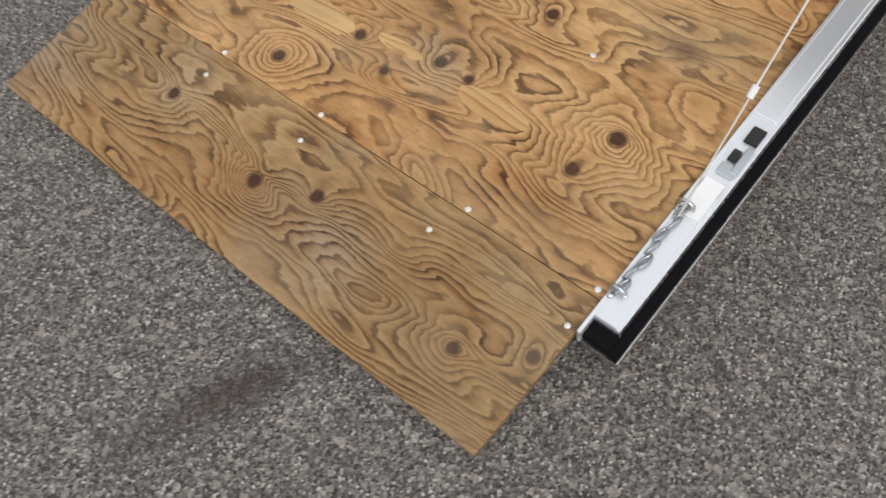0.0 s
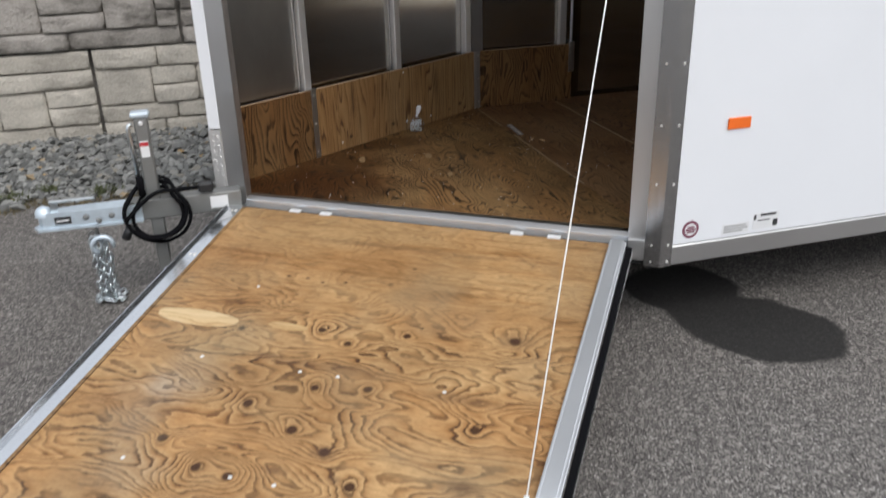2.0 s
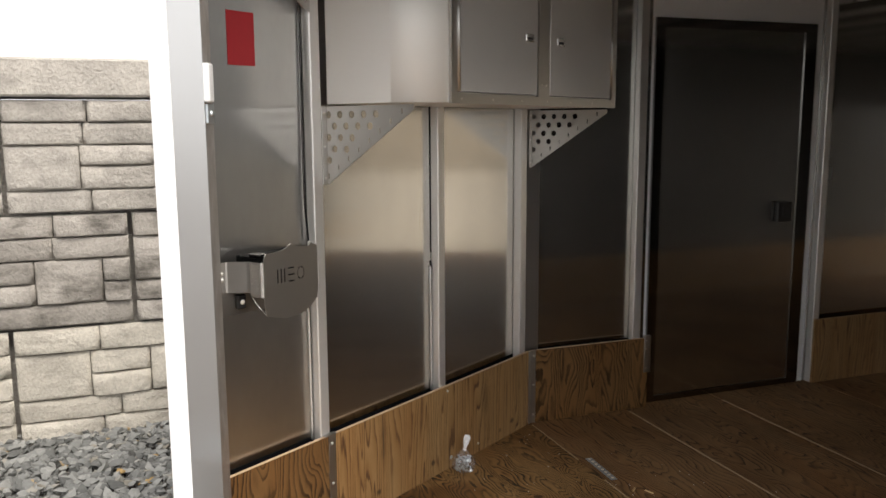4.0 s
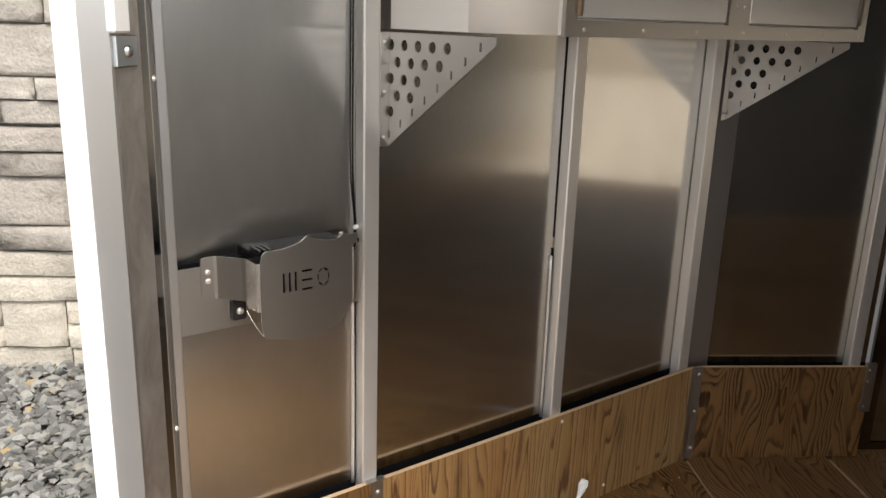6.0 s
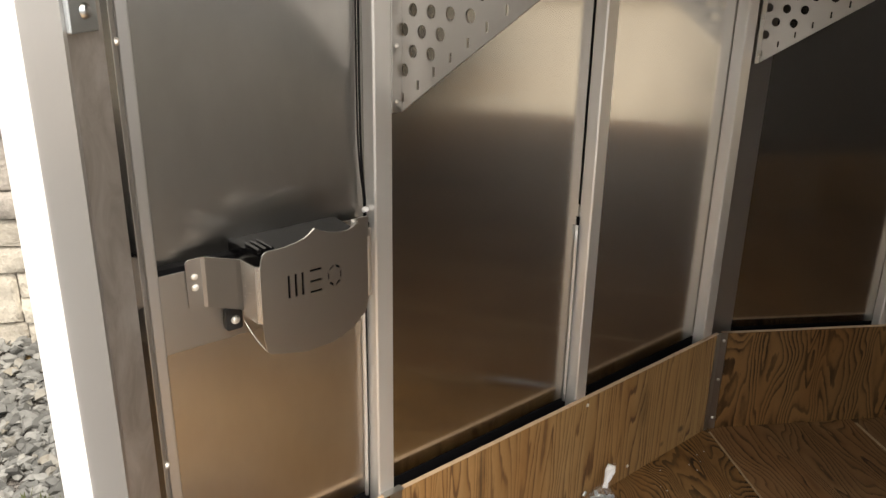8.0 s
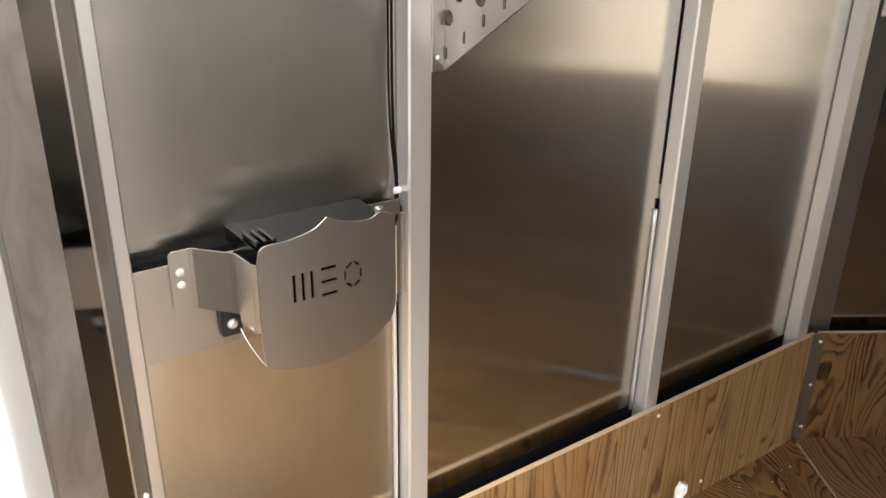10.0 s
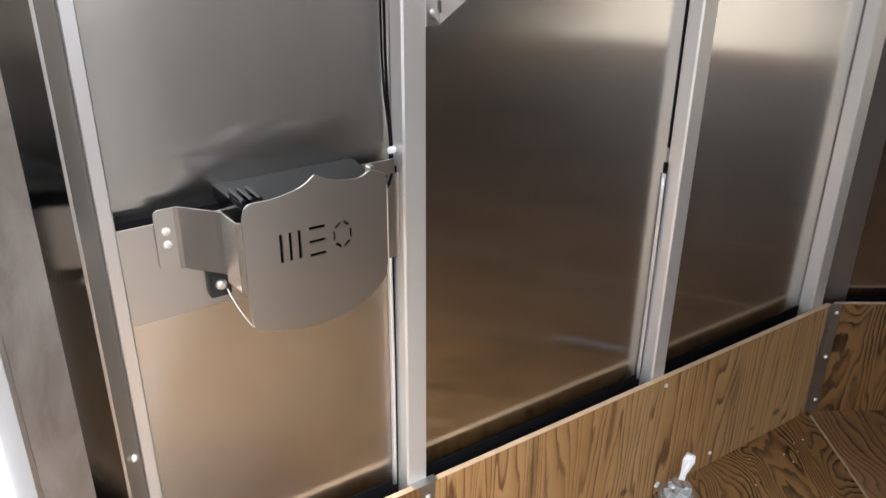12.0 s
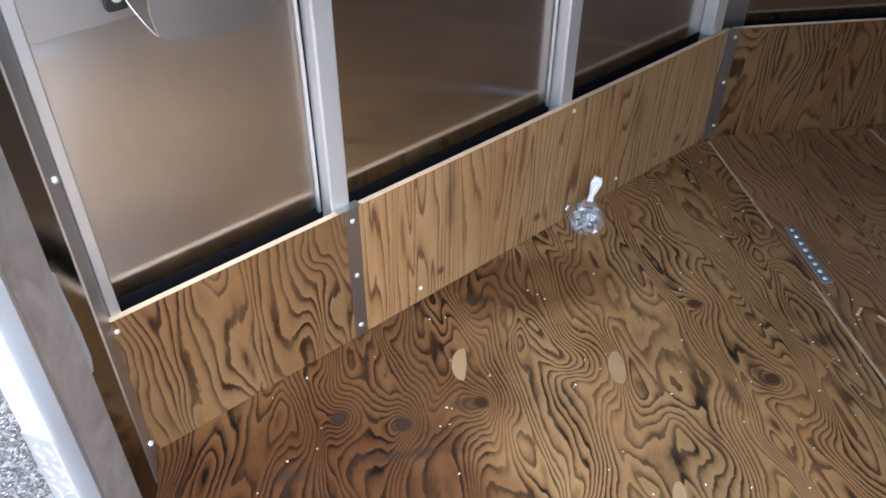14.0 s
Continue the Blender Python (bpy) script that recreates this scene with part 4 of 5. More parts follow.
def slot(x, y, w, h):
    return [(x - w, y - h), (x + w, y - h), (x + w, y + h), (x - w, y + h)]


def gusset_holes(reach, drop):
    """Round holes in rows, and a row of slots along the sloping edge."""
    out = []
    for r in range(6):
        for c in range(7):
            x, y = 0.022 + 0.048 * c + (0.024 if r % 2 else 0), -0.025 - 0.034 * r
            if x < reach - 0.03 and -y < drop * (1 - x / reach) - 0.045:
                out.append(ring(x, y, 0.0115))
    for k in range(8):
        x = 0.018 + 0.042 * k
        y = -drop * (1 - x / reach) * 0.985 - 0.004 + 0.014
        if x < reach - 0.02:
            out.append(slot(x, y, 0.003, 0.008))
    return out


REACH, DROP = 0.355, 0.235
for x, lab in ((2.165, "beside the wire stud"), (3.355, "beside the corner post")):
    br = thing("shelf_bracket", "triangular perforated aluminium bracket under the cabinet " + lab, "bracket", group="cabinet brackets")
    m = Matrix(((0, 0, 1, x), (-1, 0, 0, 2.700), (0, 1, 0, 1.718), (0, 0, 0, 1)))
    part("web", plate([(0, 0), (0, -DROP), (0.014, -DROP), (REACH, -0.014), (REACH, 0)], gusset_holes(REACH, DROP), 0.003, m), BRUSHED, br)
    bm = B()
    box(bm, x - 0.022, x, 2.684, 2.687, 1.718 - DROP, 1.718, 0.0005)
    fl = part("flange", bm, BRUSHED, br)
    screws(fl, [(x - 0.012, 2.684, 1.718 - d) for d in (0.02, 0.12, 0.215)], (0, -1, 0), 0.004)
gu = thing("corner_gusset", "perforated aluminium gusset at the head of the stud", "bracket")
m = Matrix(((-1, 0, 0, 2.106), (0, 0, -1, 2.686), (0, 1, 0, ZC - 0.002), (0, 0, 0, 1)))
part("web", plate([(0, 0), (0, -0.28), (0.012, -0.28), (0.34, -0.05), (0.34, 0)], gusset_holes(0.34, 0.28), 0.003, m), BRUSHED, gu)

# ---- cabinet ----
cab = thing("wall_cabinet", "white overhead metal wall cabinet with two shiny grey doors", "cabinet")
CZ0, CZ1, CY, CX0, CX1 = 1.7225, 2.150, 2.318, 2.292, 3.350
bm = B()
arc = [(2.168 + 0.118 * (1 - math.cos(a)), 2.43 - 0.110 * math.sin(a)) for a in [k * math.pi / 16 for k in range(9)]]
prism(bm, [(2.1675, 2.684)] + arc + [(CX1 - 0.004, 2.320), (CX1 - 0.004, 2.684)], CZ0 + 0.002, CZ1)
body = part("body", bm, CABINET, cab)
for p in body.data.polygons:
    p.use_smooth = abs(p.normal.z) < 0.5 and p.area < 0.02
bm = B()
m = Matrix(((1, 0, 0, 0), (0, 0, -1, CY), (0, 1, 0, 0), (0, 0, 0, 1)))
bm2 = plate([(CX0, CZ0), (CX1, CZ0), (CX1, CZ1), (CX0, CZ1)], [[(2.322, 1.752), (2.772, 1.752), (2.772, 2.128), (2.322, 2.128)], [(2.846, 1.752), (3.312, 1.752), (3.312, 2.128), (2.846, 2.128)]], 0.010, m)
face = part("face_frame", bm2, BRUSHED, cab, "riveted aluminium face frame")
bm.free()
screws(face, [(2.34 + 0.163 * i, CY - 0.010, 1.736) for i in range(7)] + [(2.795, CY - 0.010, 1.79), (2.823, CY - 0.010, 1.79)], (0, -1, 0), 0.004, 0.002)
for x0, x1, hx, gx in ((2.325, 2.769, 2.325, 2.714), (2.849, 3.309, 3.309, 2.915)):
    bm = B()
    box(bm, x0, x1, CY - 0.008, CY + 0.012, 1.755, 2.125, 0.003)
    leaf = part("door", bm, DOORPAINT, cab, "shiny grey sheet cabinet door")
    bm = B()
    tube(bm, [(hx, CY - 0.012, 1.76), (hx, CY - 0.012, 2.12)], 0.005, 8)
    part("hinge", bm, BRUSHED, leaf, "long piano hinge", smooth=True)
    bm = B()
    box(bm, gx - 0.024, gx + 0.024, CY - 0.0125, CY - 0.0085, 1.925, 1.950, 0.002)
    latch = part("latch", bm, BRIGHT, leaf, "small chrome paddle latch")
    bm = B()
    box(bm, gx - 0.017, gx + 0.017, CY - 0.0135, CY - 0.0128, 1.930, 1.938)
    part("finger_recess", bm, SHADE, leaf, "dark finger recess")
bm = B()
box(bm, 2.345, 2.372, CY - 0.0092, CY - 0.0084, 2.03, 2.06)
box(bm, 2.345, 2.372, CY - 0.0092, CY - 0.0084, 2.08, 2.12)
part("sticker", bm, GREYTUBE, cab, "small grey sticker")

# ---- cord holder on the nose wall ----
hold = thing("cord_holder", "bent aluminium cord holder with cut-out shapes on the wall", "cord holder")
bm = B()
box(bm, 1.701, 2.106, 2.7005, 2.7030, 1.140, 1.275, 0.0005)
part("back_plate", bm, BRUSHED, hold, "flat aluminium back plate")
# Black strip fills the open gap behind the plate, standing for its shade.
bm = B()
box(bm, 1.703, 2.104, 2.7035, 2.7235, 1.255, 1.284)
part("gap_fill", bm, RUBBERGAP, hold, "black strip added as shade in the gap behind the plate")


def bezier(points, n=5):
    """A smooth run through points."""
    out = []
    for i in range(len(points) - 1):
        p0, p1, p2, p3 = (Vector(points[min(max(k, 0), len(points) - 1)]) for k in (i - 1, i, i + 1, i + 2))
        for k in range(n):
            t = k / n
            out.append(0.5 * (2 * p1 + (p2 - p0) * t + (2 * p0 - 5 * p1 + 4 * p2 - p3) * t * t + (3 * p1 - p0 - 3 * p2 + p3) * t ** 3))
    return out + [Vector(points[-1])]


HY = 2.600
top = bezier([(1.828, 1.296), (1.836, 1.316), (1.870, 1.318), (1.905, 1.325), (1.925, 1.338)]) + bezier([(1.925, 1.338), (1.950, 1.327), (1.985, 1.322), (2.005, 1.329), (2.026, 1.320)])[1:]
low = [(2.026, 1.190), (2.020, 1.168), (1.995, 1.146), (1.955, 1.130), (1.900, 1.128), (1.836, 1.144), (1.831, 1.150), (1.827, 1.176)]
cuts = [slot(x, 1.250, 0.0021, 0.0195) for x in (1.8750, 1.8875, 1.9000)]
cuts += [slot(1.9245, z, 0.0112, 0.0021) for z in (1.268, 1.2495, 1.231)]
for k in range(6):
    a0, a1 = math.radians(60 * k + 38), math.radians(60 * k + 82)
    cuts.append([(1.9600 + r * 0.92 * math.cos(a), 1.2500 + r * 1.27 * math.sin(a)) for r, a in ((0.0155, a0), (0.0155, a1), (0.0122, a1), (0.0122, a0))])
m = Matrix(((1, 0, 0, 0), (0, 0, -1, HY), (0, 1, 0, 0), (0, 0, 0, 1)))
front = part("front_plate", plate([tuple(p)[:2] for p in top] + low, cuts, 0.003, m), BRUSHED, hold, "curved-top front plate with dark cut-out shapes")


def strap(pts, z0, z1, thick, curl=0.0):
    """A bent flat strap: a run of points in plan, thick to one side."""
    bm = bmesh.new()
    v = [Vector((p[0], p[1], 0)) for p in pts]
    nrm = []
    for i in range(len(v)):
        t = (v[min(i + 1, len(v) - 1)] - v[max(i - 1, 0)]).normalized()
        nrm.append(Vector((-t.y, t.x, 0)))
    prism(bm, [a for a in v] + [a + b * thick for a, b in zip(v[::-1], nrm[::-1])], z0, z1)
    return bm


bm = plate([(1.774, 1.2085), (1.774, 1.294)] + [(1.757 - 0.008 * math.sin(k * math.pi / 8), 1.286 + 0.008 * math.cos(k * math.pi / 8)) for k in range(5)] + [(1.759 - 0.010 * math.cos(k * math.pi / 8), 1.2185 - 0.010 * math.sin(k * math.pi / 8)) for k in range(5)], [], 0.0025, Matrix(((1, 0, 0, 0), (0, 0, -1, 2.6970), (0, 1, 0, 0), (0, 0, 0, 1))))
arm = part("arm", bm, BRUSHED, hold, "bent flange on two bolts")
part("fold", strap([(1.774, 2.6965), (1.780, 2.693), (1.814, 2.654), (1.819, 2.646)], 1.2085, 1.294, 0.0025), BRUSHED, arm)
# Same strap in a lighter metal, painting the light this fold catches.
part("fold", strap([(1.819, 2.6455), (1.822, 2.606), (1.828, 2.6005)], 1.198, 1.294, 0.0025), BRIGHT, arm, "narrow fold in a lighter metal that stands for light on it")
screws(arm, [(1.762, 2.6945, 1.264), (1.762, 2.6945, 1.246)], (0, -1, 0), 0.006, 0.003)
part("arm", strap([(2.026, 2.5995), (2.030, 2.606), (2.032, 2.690), (2.040, 2.697), (2.095, 2.697)], 1.19, 1.300, -0.003), BRUSHED, hold, "bent return flange")
bm = B()
prism(bm, [(1.838, 2.6035), (1.836, 2.7235), (2.040, 2.7235), (2.028, 2.6035)], 1.205, 1.303)
part("socket", bm, SOCKET, hold, "black moulded socket inside")
bm = B()
box(bm, 1.806, 1.835, 2.685, 2.699, 1.158, 1.198, 0.003)
part("foot", bm, BLACK, hold, "black foot")
for i in range(3):
    bm = B()
    box(bm, 1.840 + 0.011 * i, 1.846 + 0.011 * i, 2.625, 2.675, 1.3032, 1.313, 0.002)
    part("socket_rib", bm, SOCKET, hold)
screws(hold, [(1.821, 2.685, 1.177)], (0, -1, 0), 0.008, 0.005)
bm = B()
box(bm, 2.004, 2.014, 2.603, 2.615, 1.318, 1.332, 0.002)
part("hook", bm, BRUSHED, hold, "small folded hook")
bm = B()
tube(bm, bezier([(1.812, 2.632, 1.197), (1.815, 2.622, 1.184), (1.821, 2.610, 1.168), (1.828, 2.601, 1.154), (1.833, 2.5985, 1.149)]), 0.0009, 6)
part("rim", bm, BRUSHED, hold, "thin bright rim of the lower edge", smooth=True)

# cables down the stud
cbl = thing("cable_run", "black cables running down beside the stud to the cord holder", "cable")
for dx, r in ((0.0, 0.0022), (-0.0055, 0.0018)):
    bm = B()
    tube(bm, bezier([(2.096 + dx, 2.718, ZC), (2.098 + dx, 2.717, 1.8), (2.095 + dx, 2.714, 1.45), (2.100 + dx * 0.4, 2.710, 1.315), (2.085 + dx * 2, 2.69, 1.27), (2.05 + dx * 3, 2.67, 1.25)], 6), r, 6)
    part("cable", bm, RUBBERGAP, cbl, smooth=True)
bm = B()
box(bm, 2.092, 2.106, 2.704, 2.712, 1.303, 1.314, 0.003)
part("clip", bm, PAPER, cbl, "white plastic cable clip")
# red notice
bm = B()
box(bm, 1.836, 1.929, 2.7215, 2.7235, 1.826, 1.970)
tagged(part("red_notice", bm, RED), "plain red paper notice taped to the aluminium wall", "notice")

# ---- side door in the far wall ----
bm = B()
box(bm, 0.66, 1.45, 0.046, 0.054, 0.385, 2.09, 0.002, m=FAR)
sdoor = tagged(part("door_1", bm, PANELSHADED), "closed aluminium side door in the far wall", "door", kind="structure")
bm = B()
m = basis(FAR.translation, A) @ Matrix(((1, 0, 0, 0), (0, 0, -1, 0.052), (0, 1, 0, 0), (0, 0, 0, 1)))
# Frame in the darkened recess metal, as the dim interior shows it.
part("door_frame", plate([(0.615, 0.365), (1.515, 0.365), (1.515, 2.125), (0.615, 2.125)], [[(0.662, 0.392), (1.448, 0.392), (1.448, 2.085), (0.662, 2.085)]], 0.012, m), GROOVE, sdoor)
bm.free()
bm = B()
box(bm, 1.32, 1.405, 0.020, 0.0455, 1.19, 1.285, 0.004, m=FAR)
lat = part("door_latch", bm, BLACK, sdoor, "black recessed paddle latch")
bm = B()
box(bm, 1.345, 1.372, 0.016, 0.0195, 1.215, 1.265, 0.002, m=FAR)
part("paddle", bm, BLACK, lat)
bm = B()
box(bm, 1.625, 1.665, 0.044, 0.0495, 1.38, 1.45, 0.002, m=FAR)
tagged(part("light_switch", bm, GREYTUBE), "small grey switch plate on the far wall", "switch")

# roof bows
for k in range(12):
    s = 0.1 + 0.41 * k
    bm = B()
    box(bm, s, s + 0.03, -2.12, 0.04, ZC - 0.03, ZC - 0.001, 0.003, m=FAR)
    tagged(part("trim_roof_bow", bm, STUD), "bare aluminium roof bow", "beam", kind="structure")

# ---- bag of fittings ----
bag = thing("plastic_bag", "knotted clear plastic bag of small steel fittings on the floor", "bag", Matrix.Translation((2.765, 2.612, ZF)))
bm = B()
rings = []
for z, r, ox, oy in ((0.002, 0.022, 0, 0), (0.014, 0.040, 0, 0), (0.034, 0.046, 0, 0), (0.055, 0.040, 0.002, 0), (0.070, 0.024, 0.008, 0.004), (0.080, 0.011, 0.016, 0.008), (0.094, 0.012, 0.026, 0.012), (0.110, 0.017, 0.036, 0.014), (0.126, 0.022, 0.043, 0.014)):
    rings.append([bm.verts.new((ox + r * (1 + 0.16 * noise.noise(Vector((k * 1.7, z * 90, 3)))) * math.cos(2 * math.pi * k / 16), oy + r * (1 + 0.16 * noise.noise(Vector((k * 1.3, z * 70, 8)))) * math.sin(2 * math.pi * k / 16) * (1 if z < 0.09 else 0.45), z)) for k in range(16)])
for a, b in zip(rings, rings[1:]):
    for k in range(16):
        bm.faces.new((a[k], a[(k + 1) % 16], b[(k + 1) % 16], b[k]))
bm.faces.new(rings[0][::-1])
part("bag_film", bm, BAG, bag, "crinkled clear film", smooth=True)
bm = B()
tube(bm, [(0.014, 0.007, 0.077), (0.022, 0.010, 0.088), (0.030, 0.012, 0.100), (0.038, 0.014, 0.114), (0.046, 0.015, 0.128)], [0.007, 0.006, 0.009, 0.013, 0.010], 9)
for v in bm.verts:
    v.co += Vector((noise.noise(v.co * 90), noise.noise(v.co * 80 + Vector((3, 1, 2))), 0)) * 0.005
part("knot", bm, PAPER, bag, "white gathered neck of the bag")
bm = B()
for i in range(48):
    p = Vector((random.gauss(0, 0.017), random.gauss(0, 0.017), random.uniform(0.010, 0.058)))
    w = random.uniform(0.006, 0.011)
    box(bm, -w, w, -0.004, 0.004, -0.0025, 0.0025, 0.001, m=Matrix.Translation(p) @ Euler((random.uniform(0, 3), random.uniform(0, 3), random.uniform(0, 3))).to_matrix().to_4x4())
part("fittings", bm, ZINC, bag, "loose steel fittings")

# ---- doorway fittings ----
JAMB = DOOR @ basis((-0.001, 0.0190, 0), (-0.248, 0.969, 0))       # x along the jamb's face, -y out of it
kb = thing("latch_keeper", "zinc latch keeper with a bolt on the doorway post", "latch", JAMB)
bm = B()
box(bm, -0.002, 0.046, -0.007, -0.0005, 1.667, 1.711, 0.0015)
part("plate", bm, ZINC, kb)
bm = B()
dome(bm, (0.024, -0.0072, 1.689), (0, -1, 0), 0.009, 0.006)
part("bolt", bm, ZINC, kb, smooth=True)
bm = B()
box(bm, -0.014, 0.022, -0.016, -0.0005, 1.714, 1.800, 0.003)
part("block", bm, PAPER, kb, "white plastic block")
kb2 = thing("latch_keeper", "flat angled keeper plate low on the doorway post", "latch", DOOR @ basis((0.000, 0.010, 0), (-0.393, 0.920, 0)))
bm = B()
prism(bm, [(0.0815, 0.775), (0.0815, 0.925), (0.085, 0.950), (0.092, 0.945), (0.099, 0.84), (0.099, 0.79), (0.093, 0.768)], -0.002, 0.002, Matrix(((1, 0, 0, 0), (0, 0, 1, 0.004), (0, 1, 0, 0), (0, 0, 0, 1))))
part("plate", bm, KEEPER, kb2, "pale keeper plate")
# rivets of the corner trim
for z in (0.296, 0.360, 0.586, 0.791, 0.996, 1.201, 1.406, 1.611, 1.816, 2.021, 2.20):
    for p, ax in ((CT - U * 0.027 + D * 0.004, D), (CT + A * 0.029 - N * 0.006, -N)):
        bm = B()
        dome(bm, (p.x, p.y, z), ax, 0.006, 0.003)
        part("rivet", bm, SCREW, frame_r)
# small step strip under the side post
bm = B()
box(bm, WIDE + 0.001, WIDE + 0.078, -0.012, -0.001, 0.30, 0.372, 0.002, m=DOOR)
part("toe_plate", bm, FRAME, frame_r)
# raised lozenges of the stone guard
bm = B()
for r in range(17):
    for c in range(2):
        x, z = -0.133 + 0.024 * c, 0.300 + 0.0205 * r
        d = 1 if (r + c) % 2 else -1
        m = DOOR @ Matrix.Translation((x, 0.0243 + 0.114 * (x + 0.148), z)) @ Matrix.Rotation(radians(45 * d), 4, "Y")
        box(bm, -0.0085, 0.0085, -0.0016, 0.0006, -0.0024, 0.0024, 0.0008, m=m)
part("tread", bm, STUD, [c for c in frame_l.children if c.name.startswith("stone_guard")][0], "raised lozenges")

# ---- ramp rope ----
rope = thing("ramp_cable", "taut thin white cable from the ramp rail to the doorway", "cable")
lo = RAMP @ Vector((1.522, -1.575, 0.03))
hi = Vector((2.222, 1.073, 2.05))
bm = B()
tube(bm, [lo, lo.lerp(hi, 0.5), hi], 0.0021, 6)
part("cable", bm, CORD, rope, smooth=True)
bm = B()
q = lo.lerp(hi, 0.090)
tube(bm, [q, lo.lerp(hi, 0.099)], 0.0065, 8)
part("sleeve", bm, PAPER, rope, "white crimp sleeve")
bm = B()
p = Vector((2.118, 0.995, 1.715))
box(bm, 0.002, 0.020, -0.028, -0.001, 1.685, 1.738, 0.004, m=DOOR @ Matrix.Translation((WIDE, 0, 0)))
tagged(part("cable_clip", bm, PAPER), "white plastic clip on the doorway post", "clip")

# ---- outside of the near wall ----
bm = B()
box(bm, 0.198, 0.286, -0.007, -0.001, 0.757, 0.797, 0.002, m=NEAR)
tagged(part("side_reflector", bm, ORANGE), "small orange rectangular reflector on the white wall", "reflector")
stk = thing("wall_decals", "row of small decals low on the white wall", "decal")
bm = B()
prism(bm, ring(0.095, 0.405, 0.033, 28), 0, 0.0012, NEAR @ Matrix(((1, 0, 0, 0), (0, 0, -1, -0.0002), (0, 1, 0, 0), (0, 0, 0, 1))))
d0 = part("round_decal", bm, MAROON, stk, "round maroon decal")
bm = B()
prism(bm, ring(0.095, 0.405, 0.023, 24), 0, 0.0008, NEAR @ Matrix(((1, 0, 0, 0), (0, 0, -1, -0.0015), (0, 1, 0, 0), (0, 0, 0, 1))))
part("disc", bm, PAPER, d0, "pale middle of the decal")
for z, w in ((0.396, 0.015), (0.405, 0.021), (0.414, 0.014)):
    bm = B()
    box(bm, 0.095 - w, 0.095 + w, -0.0032, -0.0024, z - 0.0034, z + 0.0034, m=NEAR)
    part("bar", bm, MAROON, d0)
bm = B()
box(bm, 0.225, 0.335, -0.0012, -0.0002, 0.365, 0.405, m=NEAR)
d1 = part("label", bm, PAPER, stk, "pale rectangular label")
for z, x1 in ((0.395, 0.32), (0.385, 0.33), (0.375, 0.31)):
    bm = B()
    box(bm, 0.232, x1, -0.002, -0.0014, z - 0.002, z + 0.002, m=NEAR)
    part("bar", bm, GREYTUBE, d1)
bm = B()
box(bm, 0.352, 0.458, -0.0012, -0.0002, 0.368, 0.430, m=NEAR)
d2 = part("label", bm, PAPER, stk, "white label with dark bars")
for x0, x1, z0, z1 in ((0.380, 0.445, 0.418, 0.427), (0.353, 0.362, 0.405, 0.425), (0.435, 0.455, 0.375, 0.400), (0.37, 0.42, 0.40, 0.404)):
    bm = B()
    box(bm, x0, x1, -0.002, -0.0014, z0, z1, m=NEAR)
    part("bar", bm, INK, d2)

# ---- tongue, coupler and jack ----
JK = Vector((1.245, 2.640, 0))
TONGUE = basis(JK, -A)          # x forward from the jack, away from the trailer
ton = thing("trailer_tongue", "galvanised trailer tongue and coupler ahead of the nose", "trailer tongue", TONGUE)
bm = B()
box(bm, -0.34, 0.10, -0.035, 0.035, 0.345, 0.425, 0.004)
beam = part("beam", bm, GREYTUBE, ton, "grey steel tongue beam")
bm = B()
box(bm, -0.285, -0.215, 0.0352, 0.0362, 0.362, 0.412)
part("sticker", bm, PAPER, beam, "plain white sticker")
bm = B()
prism(bm, [(0.05, -0.045), (0.30, -0.040), (0.36, -0.032), (0.42, -0.030), (0.44, 0.0), (0.42, 0.030), (0.36, 0.032), (0.30, 0.040), (0.05, 0.045)], 0.356, 0.415)
part("coupler", bm, GALV, ton, "galvanised coupler")
bm = B()
prism(bm, [(0.05, -0.055), (0.44, -0.042), (0.46, 0.0), (0.44, 0.042), (0.05, 0.055)], 0.345, 0.3555)
part("coupler_lip", bm, GALV, ton)
bm = B()
rings = [[bm.verts.new((0.415 + r * math.cos(2 * math.pi * k / 14), r * math.sin(2 * math.pi * k / 14), z)) for k in range(14)] for r, z in ((0.034, 0.40), (0.032, 0.418), (0.022, 0.432), (0.008, 0.438))]
for a, b in zip(rings, rings[1:]):
    for k in range(14):
        bm.faces.new((a[k], a[(k + 1) % 14], b[(k + 1) % 14], b[k]))
bm.faces.new(rings[-1])
part("ball_socket", bm, GALV, ton, "rounded ball socket", smooth=True)
bm = B()
box(bm, 0.22, 0.39, -0.012, 0.012, 0.447, 0.457, 0.003)
box(bm, 0.36, 0.385, -0.010, 0.010, 0.415, 0.447)
part("coupler_lever", bm, ZINC, ton, "flat locking lever")
for x, z in ((0.165, 0.385), (0.215, 0.37), (0.26, 0.39)):
    bm = B()
    dome(bm, (x, 0.0445, z), (0, 1, 0), 0.013, 0.010, 6)
    part("bolt", bm, GREYTUBE, ton, "dull bolt head")
bm = B()
box(bm, 0.315, 0.375, 0.0335, 0.0415, 0.370, 0.398)
plate_ = part("label", bm, INK, ton, "dark label with a pale bar")
bm = B()
box(bm, 0.322, 0.368, 0.0412, 0.0421, 0.381, 0.387)
part("bar", bm, PAPER, plate_)

jack = thing("tongue_jack", "grey steel tongue jack standing on its foot on the asphalt", "jack", TONGUE)
bm = B()
box(bm, -0.026, 0.026, -0.026, 0.026, 0.17, 0.755, 0.006)
part("tube", bm, GREYTUBE, jack)
bm = B()
box(bm, -0.036, 0.036, -0.032, 0.032, 0.756, 0.776, 0.006)
part("cap", bm, GALV, jack, "bright cap")
bm = B()
box(bm, -0.0235, 0.0235, -0.0235, 0.0235, 0.012, 0.20, 0.004)
leg = part("leg", bm, GREYTUBE, jack)
bm = B()
